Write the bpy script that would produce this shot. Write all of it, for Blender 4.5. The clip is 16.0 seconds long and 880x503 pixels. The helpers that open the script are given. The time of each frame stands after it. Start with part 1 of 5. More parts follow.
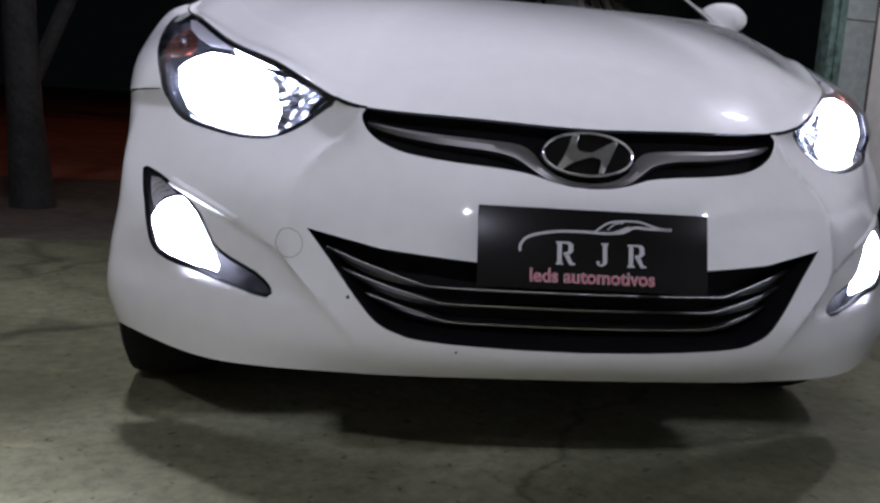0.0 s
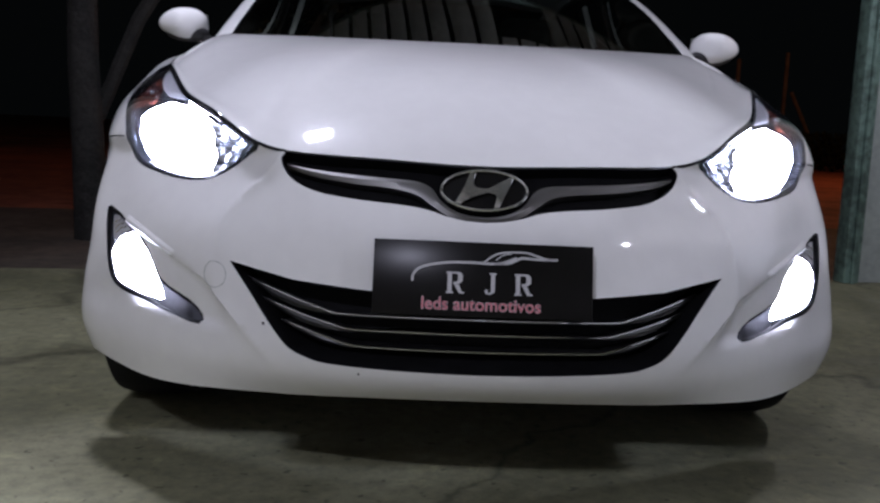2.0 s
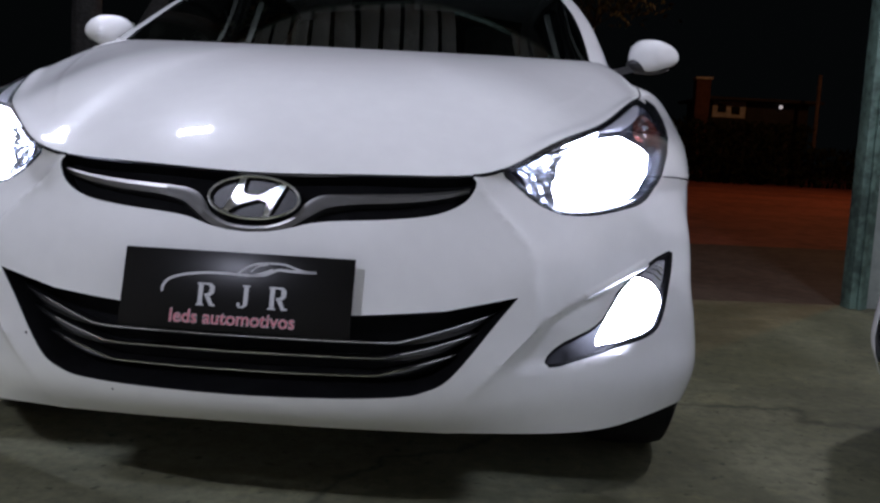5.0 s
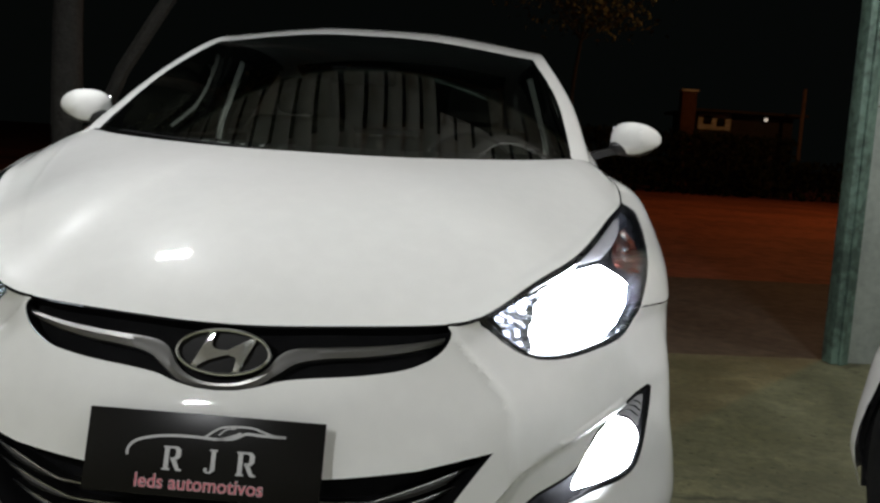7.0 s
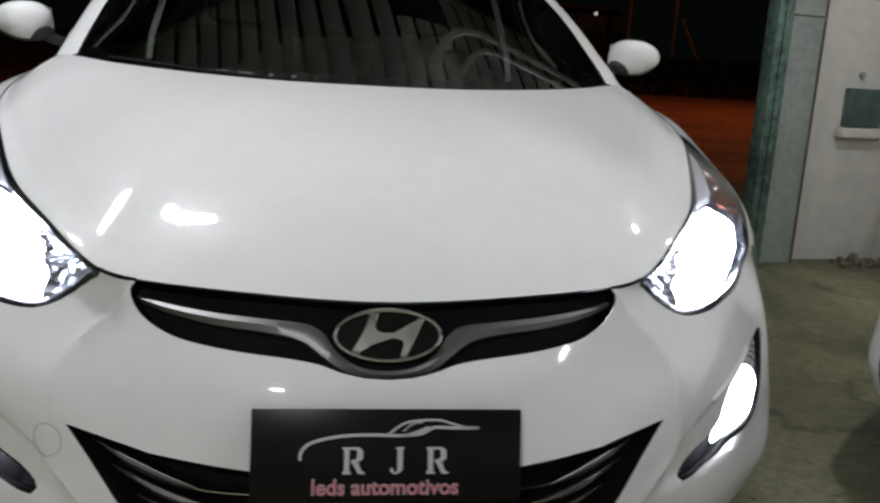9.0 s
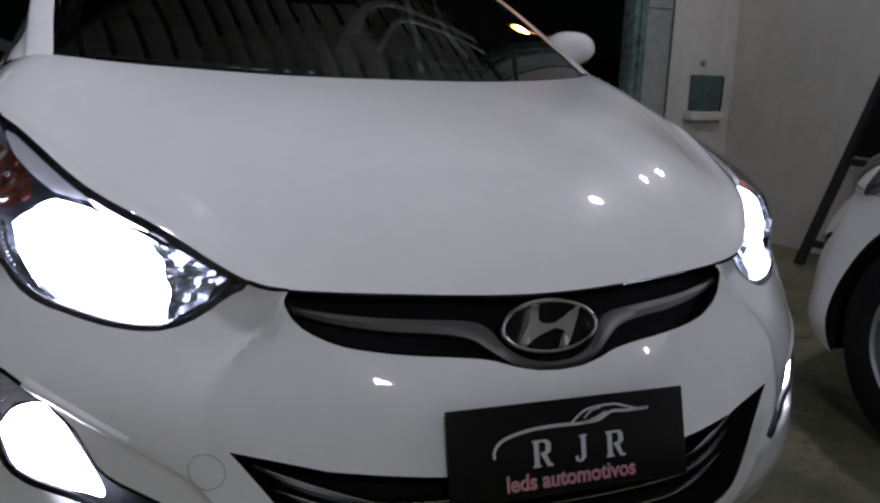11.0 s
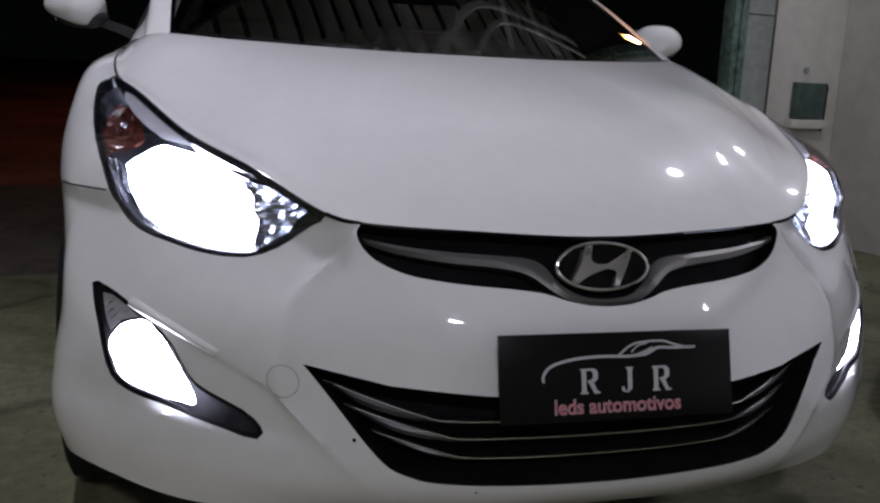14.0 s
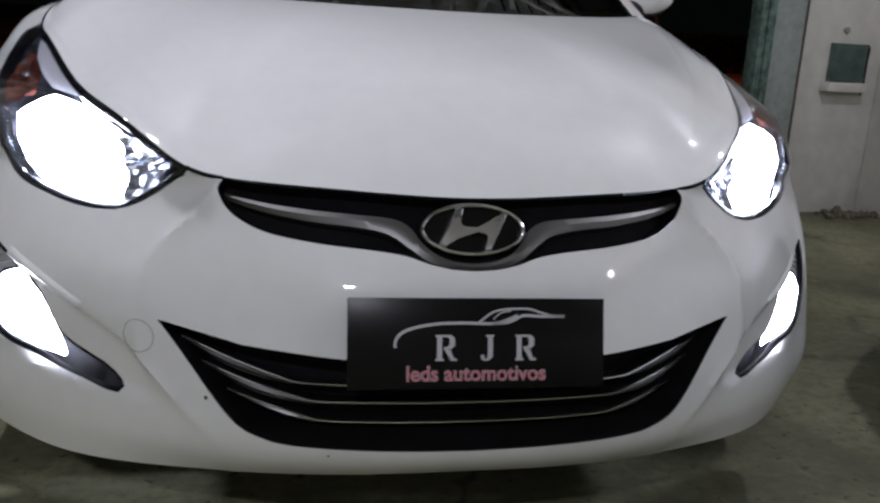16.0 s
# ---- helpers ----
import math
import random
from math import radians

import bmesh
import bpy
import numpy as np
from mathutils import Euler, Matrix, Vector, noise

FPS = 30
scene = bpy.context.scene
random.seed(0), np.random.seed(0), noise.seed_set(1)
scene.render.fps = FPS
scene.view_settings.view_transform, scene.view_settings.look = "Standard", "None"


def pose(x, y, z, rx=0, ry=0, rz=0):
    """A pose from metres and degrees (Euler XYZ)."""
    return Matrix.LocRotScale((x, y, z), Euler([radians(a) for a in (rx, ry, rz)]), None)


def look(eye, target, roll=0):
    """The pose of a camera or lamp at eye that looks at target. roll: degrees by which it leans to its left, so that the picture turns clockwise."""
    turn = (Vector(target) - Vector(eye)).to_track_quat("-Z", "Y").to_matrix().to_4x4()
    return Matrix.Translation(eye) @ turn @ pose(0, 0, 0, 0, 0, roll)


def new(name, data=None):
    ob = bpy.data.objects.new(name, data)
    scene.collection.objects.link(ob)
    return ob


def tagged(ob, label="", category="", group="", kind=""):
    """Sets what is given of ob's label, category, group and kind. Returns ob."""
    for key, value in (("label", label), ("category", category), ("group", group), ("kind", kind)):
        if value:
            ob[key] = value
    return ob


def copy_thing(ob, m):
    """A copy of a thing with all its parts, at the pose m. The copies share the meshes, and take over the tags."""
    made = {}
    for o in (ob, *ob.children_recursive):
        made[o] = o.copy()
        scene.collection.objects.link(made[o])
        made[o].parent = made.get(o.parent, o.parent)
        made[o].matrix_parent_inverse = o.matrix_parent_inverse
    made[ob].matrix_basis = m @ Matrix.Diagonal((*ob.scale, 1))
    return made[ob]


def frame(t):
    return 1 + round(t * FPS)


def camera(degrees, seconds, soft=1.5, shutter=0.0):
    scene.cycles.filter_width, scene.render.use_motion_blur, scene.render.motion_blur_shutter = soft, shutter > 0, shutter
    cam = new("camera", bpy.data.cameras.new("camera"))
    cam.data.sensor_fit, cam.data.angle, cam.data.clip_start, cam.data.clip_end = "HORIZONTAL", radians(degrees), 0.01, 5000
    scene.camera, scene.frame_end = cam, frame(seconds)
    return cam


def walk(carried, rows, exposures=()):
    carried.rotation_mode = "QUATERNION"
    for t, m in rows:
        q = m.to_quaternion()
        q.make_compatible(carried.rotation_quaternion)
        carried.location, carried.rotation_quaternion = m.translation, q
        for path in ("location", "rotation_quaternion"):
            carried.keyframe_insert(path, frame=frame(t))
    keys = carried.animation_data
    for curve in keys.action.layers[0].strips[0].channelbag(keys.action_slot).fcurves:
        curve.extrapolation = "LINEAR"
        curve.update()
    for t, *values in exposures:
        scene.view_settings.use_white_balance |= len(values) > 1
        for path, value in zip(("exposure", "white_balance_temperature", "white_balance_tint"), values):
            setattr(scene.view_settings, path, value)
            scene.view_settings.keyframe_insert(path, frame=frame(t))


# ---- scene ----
cam = camera(52.5, 16.0, 2.4, 0.35)
PATH = [
    (0, (-0.466, -1.485, 0.695), (-0.172, 0.469, 0.385), 3.8),
    (0.5, (-0.408, -1.502, 0.7), (-0.163, 0.468, 0.46), 3.7),
    (1, (-0.341, -1.547, 0.73), (-0.125, 0.424, 0.468), 2.8),
    (1.5, (-0.251, -1.595, 0.74), (-0.043, 0.382, 0.528), 1.3),
    (2, (-0.145, -1.639, 0.741), (-0.061, 0.342, 0.476), 2.5),
    (2.5, (-0.03, -1.61, 0.732), (-0.081, 0.376, 0.501), 2.6),
    (3, (0.079, -1.596, 0.74), (-0.039, 0.389, 0.527), 2.4),
    (3.5, (0.172, -1.596, 0.728), (0.05, 0.386, 0.496), 2.6),
    (4, (0.258, -1.589, 0.721), (0.144, 0.393, 0.479), 2.9),
    (4.2, (0.295, -1.579, 0.716), (0.187, 0.404, 0.476), 3.0),
    (6.3, (0.465, -1.468, 0.927), (0.365, 0.516, 0.691), 3.0),
    (6.5, (0.456, -1.474, 0.966), (0.311, 0.509, 0.749), 4.0),
    (7, (0.408, -1.464, 1.005), (0.337, 0.521, 0.772), 3.6),
    (7.5, (0.302, -1.444, 1.02), (0.386, 0.539, 0.77), 4.9),
    (8, (0.137, -1.431, 1.04), (0.376, 0.538, 0.79), 3.0),
    (8.5, (-0.004, -1.369, 1.037), (0.418, 0.554, 0.686), 2.8),
    (9, (-0.143, -1.267, 1.058), (0.183, 0.657, 0.617), 3.5),
    (11.3, (-0.704, -1.11, 1.021), (0.103, 0.67, 0.595), 2.6),
    (11.5, (-0.723, -1.109, 1.024), (0.088, 0.668, 0.595), 2.7),
    (12, (-0.744, -1.136, 0.994), (-0.001, 0.679, 0.602), 1.7),
    (12.5, (-0.738, -1.167, 0.957), (-0.068, 0.682, 0.588), 1.8),
    (13, (-0.714, -1.196, 0.932), (-0.079, 0.665, 0.568), 2.4),
    (13.5, (-0.682, -1.228, 0.927), (-0.066, 0.636, 0.546), 2.7),
    (14, (-0.644, -1.266, 0.924), (-0.087, 0.616, 0.538), 2.7),
    (14.5, (-0.58, -1.278, 0.915), (-0.051, 0.606, 0.501), 3.2),
    (15, (-0.505, -1.283, 0.924), (0.007, 0.588, 0.44), 2.7),
    (15.5, (-0.418, -1.301, 0.934), (0.003, 0.593, 0.449), 3.1),
    (16, (-0.328, -1.297, 0.934), (0.081, 0.599, 0.449), 3.5),
]
walk(cam, [(t, look(eye, target, roll)) for t, eye, target, roll in PATH], [
    (0, .09, 5750, 25), (2, .09, 5700, 26), (3, .07, 5450, 29), (4.2, .07, 5350, 30), (6.3, .31, 6300, 10), (8.2, .27, 6450, 10), (9.2, .09, 6150, 14),
    (11.3, -.73, 5850, 21), (12.5, -.65, 5850, 23), (13.5, -.55, 5900, 24), (15, -.19, 6000, 21), (16, -.06, 5950, 19)])


# ---- night sky and lamps ----
world = bpy.data.worlds.new("night")
scene.world = world
world.use_nodes = True
world.node_tree.nodes["Background"].inputs[0].default_value = (0.24, 0.30, 0.27, 1)
world.node_tree.nodes["Background"].inputs[1].default_value = 0.005


def lamp(name, kind, place, energy, color, size=0.1, size_y=None, target=None):
    data = bpy.data.lights.new(name, kind)
    data.energy, data.color = energy, color
    if kind == "AREA":
        data.shape, data.size, data.size_y = "RECTANGLE", size, size_y or size
    else:
        data.shadow_soft_size = size
    ob = new(name, data)
    ob.matrix_world = look(place, target) if target else pose(*place)
    return ob


# flood panels and bulbs under the garage roof: x, y, z, watts
PANELS = [(-1.15, 0.85, 3.0, 34), (-1.35, -3.5, 3.0, 75)]
BULBS = [(2.05, 1.15, 2.9, 62), (3.2, -1.8, 2.6, 48)]
for tx, ty, tz, watts in PANELS:
    lamp("panel_light", "AREA", (tx, ty, tz - 0.02), watts, (0.98, 0.99, 1.0), 0.30, 0.14)
for tx, ty, tz, watts in BULBS:
    lamp("bulb_light", "POINT", (tx, ty, tz - 0.12), watts, (1.0, 0.98, 0.97), 0.06)
lamp("street_light", "POINT", (11.5, 15.5, 8.3), 650, (1.0, 0.42, 0.14), 0.2)

# ---- materials ----


def material(name, color, rough=0.5, metal=0.0, coat=0.0, vary=0.0, scale=8.0, bump=0.0, bump_scale=60.0, emit=0.0, emit_color=(1, 1, 1), distance=0.01, spec=0.5):
    m = bpy.data.materials.new(name)
    m.use_nodes = True
    nt = m.node_tree
    b = nt.nodes["Principled BSDF"]
    b.inputs["Base Color"].default_value = (*color, 1)
    b.inputs["Roughness"].default_value, b.inputs["Metallic"].default_value = rough, metal
    b.inputs["Specular IOR Level"].default_value = spec
    b.inputs["Coat Weight"].default_value, b.inputs["Coat Roughness"].default_value = coat, 0.025
    coord = nt.nodes.new("ShaderNodeTexCoord")
    if vary:
        n1, n2 = nt.nodes.new("ShaderNodeTexNoise"), nt.nodes.new("ShaderNodeTexNoise")
        n1.inputs["Scale"].default_value, n1.inputs["Detail"].default_value = scale, 6
        n2.inputs["Scale"].default_value, n2.inputs["Detail"].default_value = scale * 9, 5
        add = nt.nodes.new("ShaderNodeMath")
        add.operation = "ADD"
        ramp = nt.nodes.new("ShaderNodeValToRGB")
        ramp.color_ramp.elements[0].position = 0.7
        ramp.color_ramp.elements[1].position = 1.0
        ramp.color_ramp.elements[0].color = (*[c * (1 - vary) for c in color], 1)
        ramp.color_ramp.elements[1].color = (*[min(1, c * (1 + vary)) for c in color], 1)
        half = nt.nodes.new("ShaderNodeMath")
        half.operation, half.inputs[1].default_value = "MULTIPLY", 0.85
        for n in (n1, n2):
            nt.links.new(coord.outputs["Object"], n.inputs["Vector"])
        nt.links.new(n1.outputs[0], add.inputs[0])
        nt.links.new(n2.outputs[0], add.inputs[1])
        nt.links.new(add.outputs[0], half.inputs[0])
        nt.links.new(half.outputs[0], ramp.inputs[0])
        nt.links.new(ramp.outputs[0], b.inputs["Base Color"])
    if bump:
        nb = nt.nodes.new("ShaderNodeTexNoise")
        nb.inputs["Scale"].default_value, nb.inputs["Detail"].default_value = bump_scale, 8
        bp = nt.nodes.new("ShaderNodeBump")
        bp.inputs["Strength"].default_value, bp.inputs["Distance"].default_value = bump, distance
        nt.links.new(coord.outputs["Object"], nb.inputs["Vector"])
        nt.links.new(nb.outputs[0], bp.inputs["Height"])
        nt.links.new(bp.outputs[0], b.inputs["Normal"])
    if emit:
        b.inputs["Emission Color"].default_value, b.inputs["Emission Strength"].default_value = (*emit_color, 1), emit
    return m


def glass(name, color=(1, 1, 1), rough=0.0, clear=0.9, both=1.5):
    """A thin pane: mostly clear, with the mirror gloss of its faces."""
    m = bpy.data.materials.new(name)
    m.use_nodes = True
    nt = m.node_tree
    out = nt.nodes["Material Output"]
    nt.nodes.remove(nt.nodes["Principled BSDF"])
    mix, see, shine, fres = (nt.nodes.new("ShaderNode" + k) for k in ("MixShader", "BsdfTransparent", "BsdfGlossy", "Fresnel"))
    see.inputs[0].default_value = (*[c * clear for c in color], 1)
    shine.inputs["Roughness"].default_value = rough
    fres.inputs[0].default_value = both
    nt.links.new(fres.outputs[0], mix.inputs[0])
    nt.links.new(see.outputs[0], mix.inputs[1])
    nt.links.new(shine.outputs[0], mix.inputs[2])
    nt.links.new(mix.outputs[0], out.inputs[0])
    return m


PAINT = material("white_paint", (0.80, 0.80, 0.78), 0.30, 0, 1.0, 0.015, 3.0, 0.02, 900, distance=0.0004, spec=0.06)
BLACK = material("black_plastic", (0.017, 0.017, 0.018), 0.45, 0, 0, 0.25, 20, 0.15, 400, distance=0.001)
MATT = material("matt_black", (0.006, 0.006, 0.0065), 0.6, 0, 0, 0.2, 30, spec=0.07)
TRIM = material("grey_lamp_trim", (0.42, 0.42, 0.44), 0.35, 0, 0, 0.05, 20)
GLOSS = material("gloss_black", (0.008, 0.008, 0.009), 0.12, 0, 0.5)
HOUSING = material("lamp_housing", (0.045, 0.046, 0.055), 0.22, 0, 0.5, 0.2, 40)
CHROME = material("chrome", (0.86, 0.87, 0.88), 0.09, 1.0)
EMBLEM = material("emblem_chrome", (0.80, 0.81, 0.82), 0.07, 1.0, 0, 0, 60, 0.30, 160, distance=0.0008)
FACET = material("faceted_reflector", (0.55, 0.57, 0.62), 0.22, 1.0)
DARKSATIN = material("dark_satin_chrome", (0.17, 0.17, 0.17), 0.38, 1.0)
SATIN = material("satin_chrome", (0.165, 0.162, 0.155), 0.42, 1.0)
RUBBER = material("rubber", (0.010, 0.010, 0.010), 0.8, 0, 0, 0.3, 14, 0.3, 180, distance=0.002, spec=0.15)
ALLOY = material("alloy", (0.30, 0.30, 0.31), 0.38, 0.6, 0, 0.1, 10)
SCREEN = glass("windscreen_glass", (0.50, 0.56, 0.50), 0.0, 0.42, 1.85)
LENS = glass("lamp_lens", (0.97, 0.98, 1.0), 0.0, 0.97)
BEAM = material("lit_reflector", (0.8, 0.8, 0.8), 0.2, 1.0, emit=55, emit_color=(0.86, 0.92, 1.0))
FOGBEAM = material("lit_fog_lamp", (0.8, 0.8, 0.8), 0.2, 1.0, emit=70, emit_color=(0.88, 0.92, 1.0))
UNLIT = material("unlit_lamp", (0.10, 0.10, 0.095), 0.25, 0, 0.8, 0.4, 14)
AMBER = material("amber_lens", (0.085, 0.020, 0.010), 0.2, 0, 0.6, 0.85, 45, 0.4, 90, distance=0.004)
CABIN = material("cabin_fabric", (0.02, 0.02, 0.019), 0.9, 0, 0, 0.3, 30)
BELT = material("belt_webbing", (0.75, 0.75, 0.70), 0.7, 0, 0, 0.1, 60)
CLOTH = material("beige_fabric", (0.06, 0.058, 0.046), 0.9, 0, 0, 0.2, 30)


def concrete(name):
    """Worn floor: broad stains, fine aggregate, pale scuffs and hairline cracks."""
    m = material(name, (.27, .25, .17), .62, bump=.35, bump_scale=30, distance=.004)
    nt = m.node_tree
    b = nt.nodes["Principled BSDF"]
    coord = nt.nodes.new("ShaderNodeTexCoord")

    def noise_node(scale, detail, rough=.6, warp=0.0):
        n = nt.nodes.new("ShaderNodeTexNoise")
        n.inputs["Scale"].default_value, n.inputs["Detail"].default_value, n.inputs["Roughness"].default_value, n.inputs["Distortion"].default_value = scale, detail, rough, warp
        nt.links.new(coord.outputs["Object"], n.inputs["Vector"])
        return n.outputs[0]

    def ramp(value, stops):
        r = nt.nodes.new("ShaderNodeValToRGB")
        while len(r.color_ramp.elements) < len(stops):
            r.color_ramp.elements.new(.5)
        for e, (pos, col) in zip(r.color_ramp.elements, stops):
            e.position, e.color = pos, (*col, 1)
        nt.links.new(value, r.inputs[0])
        return r.outputs[0]

    def mixed(kind, a, c, fac=1.0):
        x = nt.nodes.new("ShaderNodeMix")
        x.data_type, x.blend_type = "RGBA", kind
        x.inputs[0].default_value = fac
        nt.links.new(a, x.inputs[6])
        nt.links.new(c, x.inputs[7])
        return x.outputs[2]

    base = ramp(noise_node(.9, 8, .65, .6), [(.30, (.072, .071, .041)), (.48, (.145, .143, .080)), (.70, (.280, .274, .168))])
    fine = ramp(noise_node(26, 6, .7), [(.30, (.62, .62, .62)), (.60, (1.1, 1.1, 1.08))])
    scuff = ramp(noise_node(5, 9, .75, 1.2), [(.57, (1, 1, 1)), (.64, (1.35, 1.33, 1.25)), (.70, (1, 1, 1))])
    cells = nt.nodes.new("ShaderNodeTexVoronoi")
    cells.feature = "DISTANCE_TO_EDGE"
    cells.inputs["Scale"].default_value = .34
    warp = nt.nodes.new("ShaderNodeTexNoise")
    warp.inputs["Scale"].default_value, warp.inputs["Detail"].default_value = 1.6, 6
    add = nt.nodes.new("ShaderNodeVectorMath")
    add.operation = "MULTIPLY_ADD"
    add.inputs[1].default_value = (.9, .9, 0)
    nt.links.new(coord.outputs["Object"], warp.inputs["Vector"])
    nt.links.new(warp.outputs["Color"], add.inputs[0])
    nt.links.new(coord.outputs["Object"], add.inputs[2])
    nt.links.new(add.outputs[0], cells.inputs["Vector"])
    crack = ramp(cells.outputs["Distance"], [(.0, (.45, .44, .42)), (.0025, (.65, .65, .65)), (.006, (1, 1, 1))])
    specks = ramp(noise_node(30, 2, .5), [(.29, (.42, .41, .38)), (.35, (1, 1, 1))])
    base = mixed("MULTIPLY", base, specks)
    col = mixed("MULTIPLY", mixed("MULTIPLY", mixed("MULTIPLY", base, fine), scuff), crack)
    nt.links.new(col, b.inputs["Base Color"])
    wet = ramp(noise_node(1.7, 5), [(.35, (.42, .42, .42)), (.65, (.75, .75, .75))])
    nt.links.new(wet, b.inputs["Roughness"])
    return m


CONCRETE = concrete("concrete_floor")
PLASTER = material("white_plaster", (0.61, 0.595, 0.535), 0.75, 0, 0, 0.07, 1.1, 0.25, 40, distance=0.004)
GREEN = material("green_steel", (0.105, 0.165, 0.135), 0.5, 0.1, 0, 0.5, 2.6, 0.2, 50, distance=0.003)
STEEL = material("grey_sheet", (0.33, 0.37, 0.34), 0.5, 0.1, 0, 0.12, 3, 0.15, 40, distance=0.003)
WHITEBEAM = material("white_steel", (0.80, 0.82, 0.78), 0.5, 0, 0, 0.08, 6)
# darker and more mottled than grey_sheet, for the west post's cheek
DARKSHEET = material("dark_sheet", (0.085, 0.10, 0.085), 0.6, 0.1, 0, 0.4, 3, 0.2, 40, distance=0.003)
SLATS = material("pale_slats", (0.46, 0.50, 0.45), 0.5, 0, 0, 0.12, 3, 0.15, 40, distance=0.003)
ROOFSHEET = material("roof_sheet", (0.45, 0.46, 0.44), 0.5, 0.5, 0, 0.15, 2)
DIRT = material("red_earth", (0.27, 0.082, 0.042), 0.85, 0, 0, 0.35, 0.6, 0.5, 9, distance=0.02)
ASPHALT = material("brown_asphalt", (0.085, 0.066, 0.048), 0.8, 0, 0, 0.35, 1.2, 0.4, 60, distance=0.006)
HOUSEWALL = material("pale_house_wall", (0.40, 0.41, 0.38), 0.8, 0, 0, 0.25, 1.5)
# night darkness put into the colour of the house's wall and roof
NIGHTWALL = material("dark_wall", (0.022, 0.018, 0.014), 0.9, 0, 0, 0.3, 2)
BRICKRED = material("orange_pillar", (0.07, 0.028, 0.015), 0.85, 0, 0, 0.3, 2)
RUST = material("rust", (0.10, 0.085, 0.065), 0.85, 0, 0, 0.4, 20)
BOARD = material("black_board", (0.006, 0.0055, 0.005), 0.28, 0, 0.0, 0.1, 12, spec=0.18)
PALE = material("pale_print", (0.55, 0.55, 0.56), 0.35)
PINK = material("pink_print", (0.62, 0.16, 0.20), 0.35)
DARKGREEN = material("green_box", (0.06, 0.10, 0.085), 0.45, 0, 0, 0.3, 12)
HEDGE = material("hedge_leaf", (0.012, 0.016, 0.008), 0.8, 0, 0, 0.4, 3, spec=0.1)
POSTWOOD = material("weathered_wood", (0.11, 0.08, 0.06), 0.9, 0, 0, 0.4, 6)
LEAF = material("leaf", (0.05, 0.07, 0.03), 0.6, 0, 0, 0.3, 4)
BARK = material("bark", (0.020, 0.019, 0.016), 0.9, 0, 0, 0.4, 6, 0.8, 25, distance=0.02)
TUBE = material("tube_glow", (0.9, 0.9, 0.9), 0.5, emit=22, emit_color=(0.95, 1.0, 0.97))
RUBBLE = material("rubble", (0.13, 0.115, 0.085), 0.9, 0, 0, 0.3, 8)
HALO = material("bright_sodium_glow", (1, 0.5, 0.1), 0.5, emit=110, emit_color=(1.0, 0.42, 0.06))
PORCH = material("porch_glow", (0.9, 0.9, 0.9), 0.5, emit=.35, emit_color=(1.0, 0.9, 0.75))
SODIUM = material("sodium_glow", (1, 0.5, 0.1), 0.5, emit=6, emit_color=(1.0, 0.55, 0.16))

# ---- building blocks ----


def thing(name, label, category, place=(0, 0, 0, 0, 0, 0), group="", kind=""):
    ob = tagged(new(name), label, category, group, kind)
    ob.matrix_world = pose(*place)
    ob.empty_display_size = 0.1
    return ob


def part(name, bm, mat, parent=None, label="", smooth=True, sharp=40):
    """Links a bmesh as one mesh object under a thing or part."""
    data = bpy.data.meshes.new(name)
    bmesh.ops.recalc_face_normals(bm, faces=bm.faces)
    bm.to_mesh(data)
    bm.free()
    data.materials.append(mat)
    ob = new(name, data)
    if label:
        ob["label"] = label
    if parent:
        ob.parent = parent
    if smooth:
        data.shade_smooth()
        data.set_sharp_from_angle(angle=radians(sharp))
    return ob


def box(bm, x0, x1, y0, y1, z0, z1, bevel=0.0):
    made = bmesh.ops.create_cube(bm, size=1, matrix=Matrix.Translation(((x0 + x1) / 2, (y0 + y1) / 2, (z0 + z1) / 2)) @ Matrix.Diagonal((x1 - x0, y1 - y0, z1 - z0, 1)))
    if bevel:
        edges = list({e for v in made["verts"] for e in v.link_edges})
        bmesh.ops.bevel(bm, geom=edges, offset=bevel, segments=2, profile=0.5, affect="EDGES")
    return bm


def block(name, x0, x1, y0, y1, z0, z1, mat, parent=None, label="", bevel=0.004):
    return part(name, box(bmesh.new(), x0, x1, y0, y1, z0, z1, bevel), mat, parent, label)


def grid(bm, pts, flip=False):
    """Quads over a rows x columns array of points."""
    rows, cols = pts.shape[:2]
    vs = [[bm.verts.new(pts[i, j]) for j in range(cols)] for i in range(rows)]
    for i in range(rows - 1):
        for j in range(cols - 1):
            q = (vs[i][j], vs[i][j + 1], vs[i + 1][j + 1], vs[i + 1][j])
            try:
                bm.faces.new(q[::-1] if flip else q)
            except ValueError:
                pass
    return bm


def lathe(bm, profile, segments=40, m=Matrix()):
    """A ring round the x axis from (x, radius) pairs, closed on itself."""
    rings = []
    for k in range(segments):
        a = 2 * math.pi * k / segments
        rings.append([bm.verts.new(m @ Vector((x, r * math.cos(a), r * math.sin(a)))) for x, r in profile])
    for k in range(segments):
        for j in range(len(profile)):
            a, b = rings[k], rings[(k + 1) % segments]
            j2 = (j + 1) % len(profile)
            bm.faces.new((a[j], a[j2], b[j2], b[j]))
    return bm


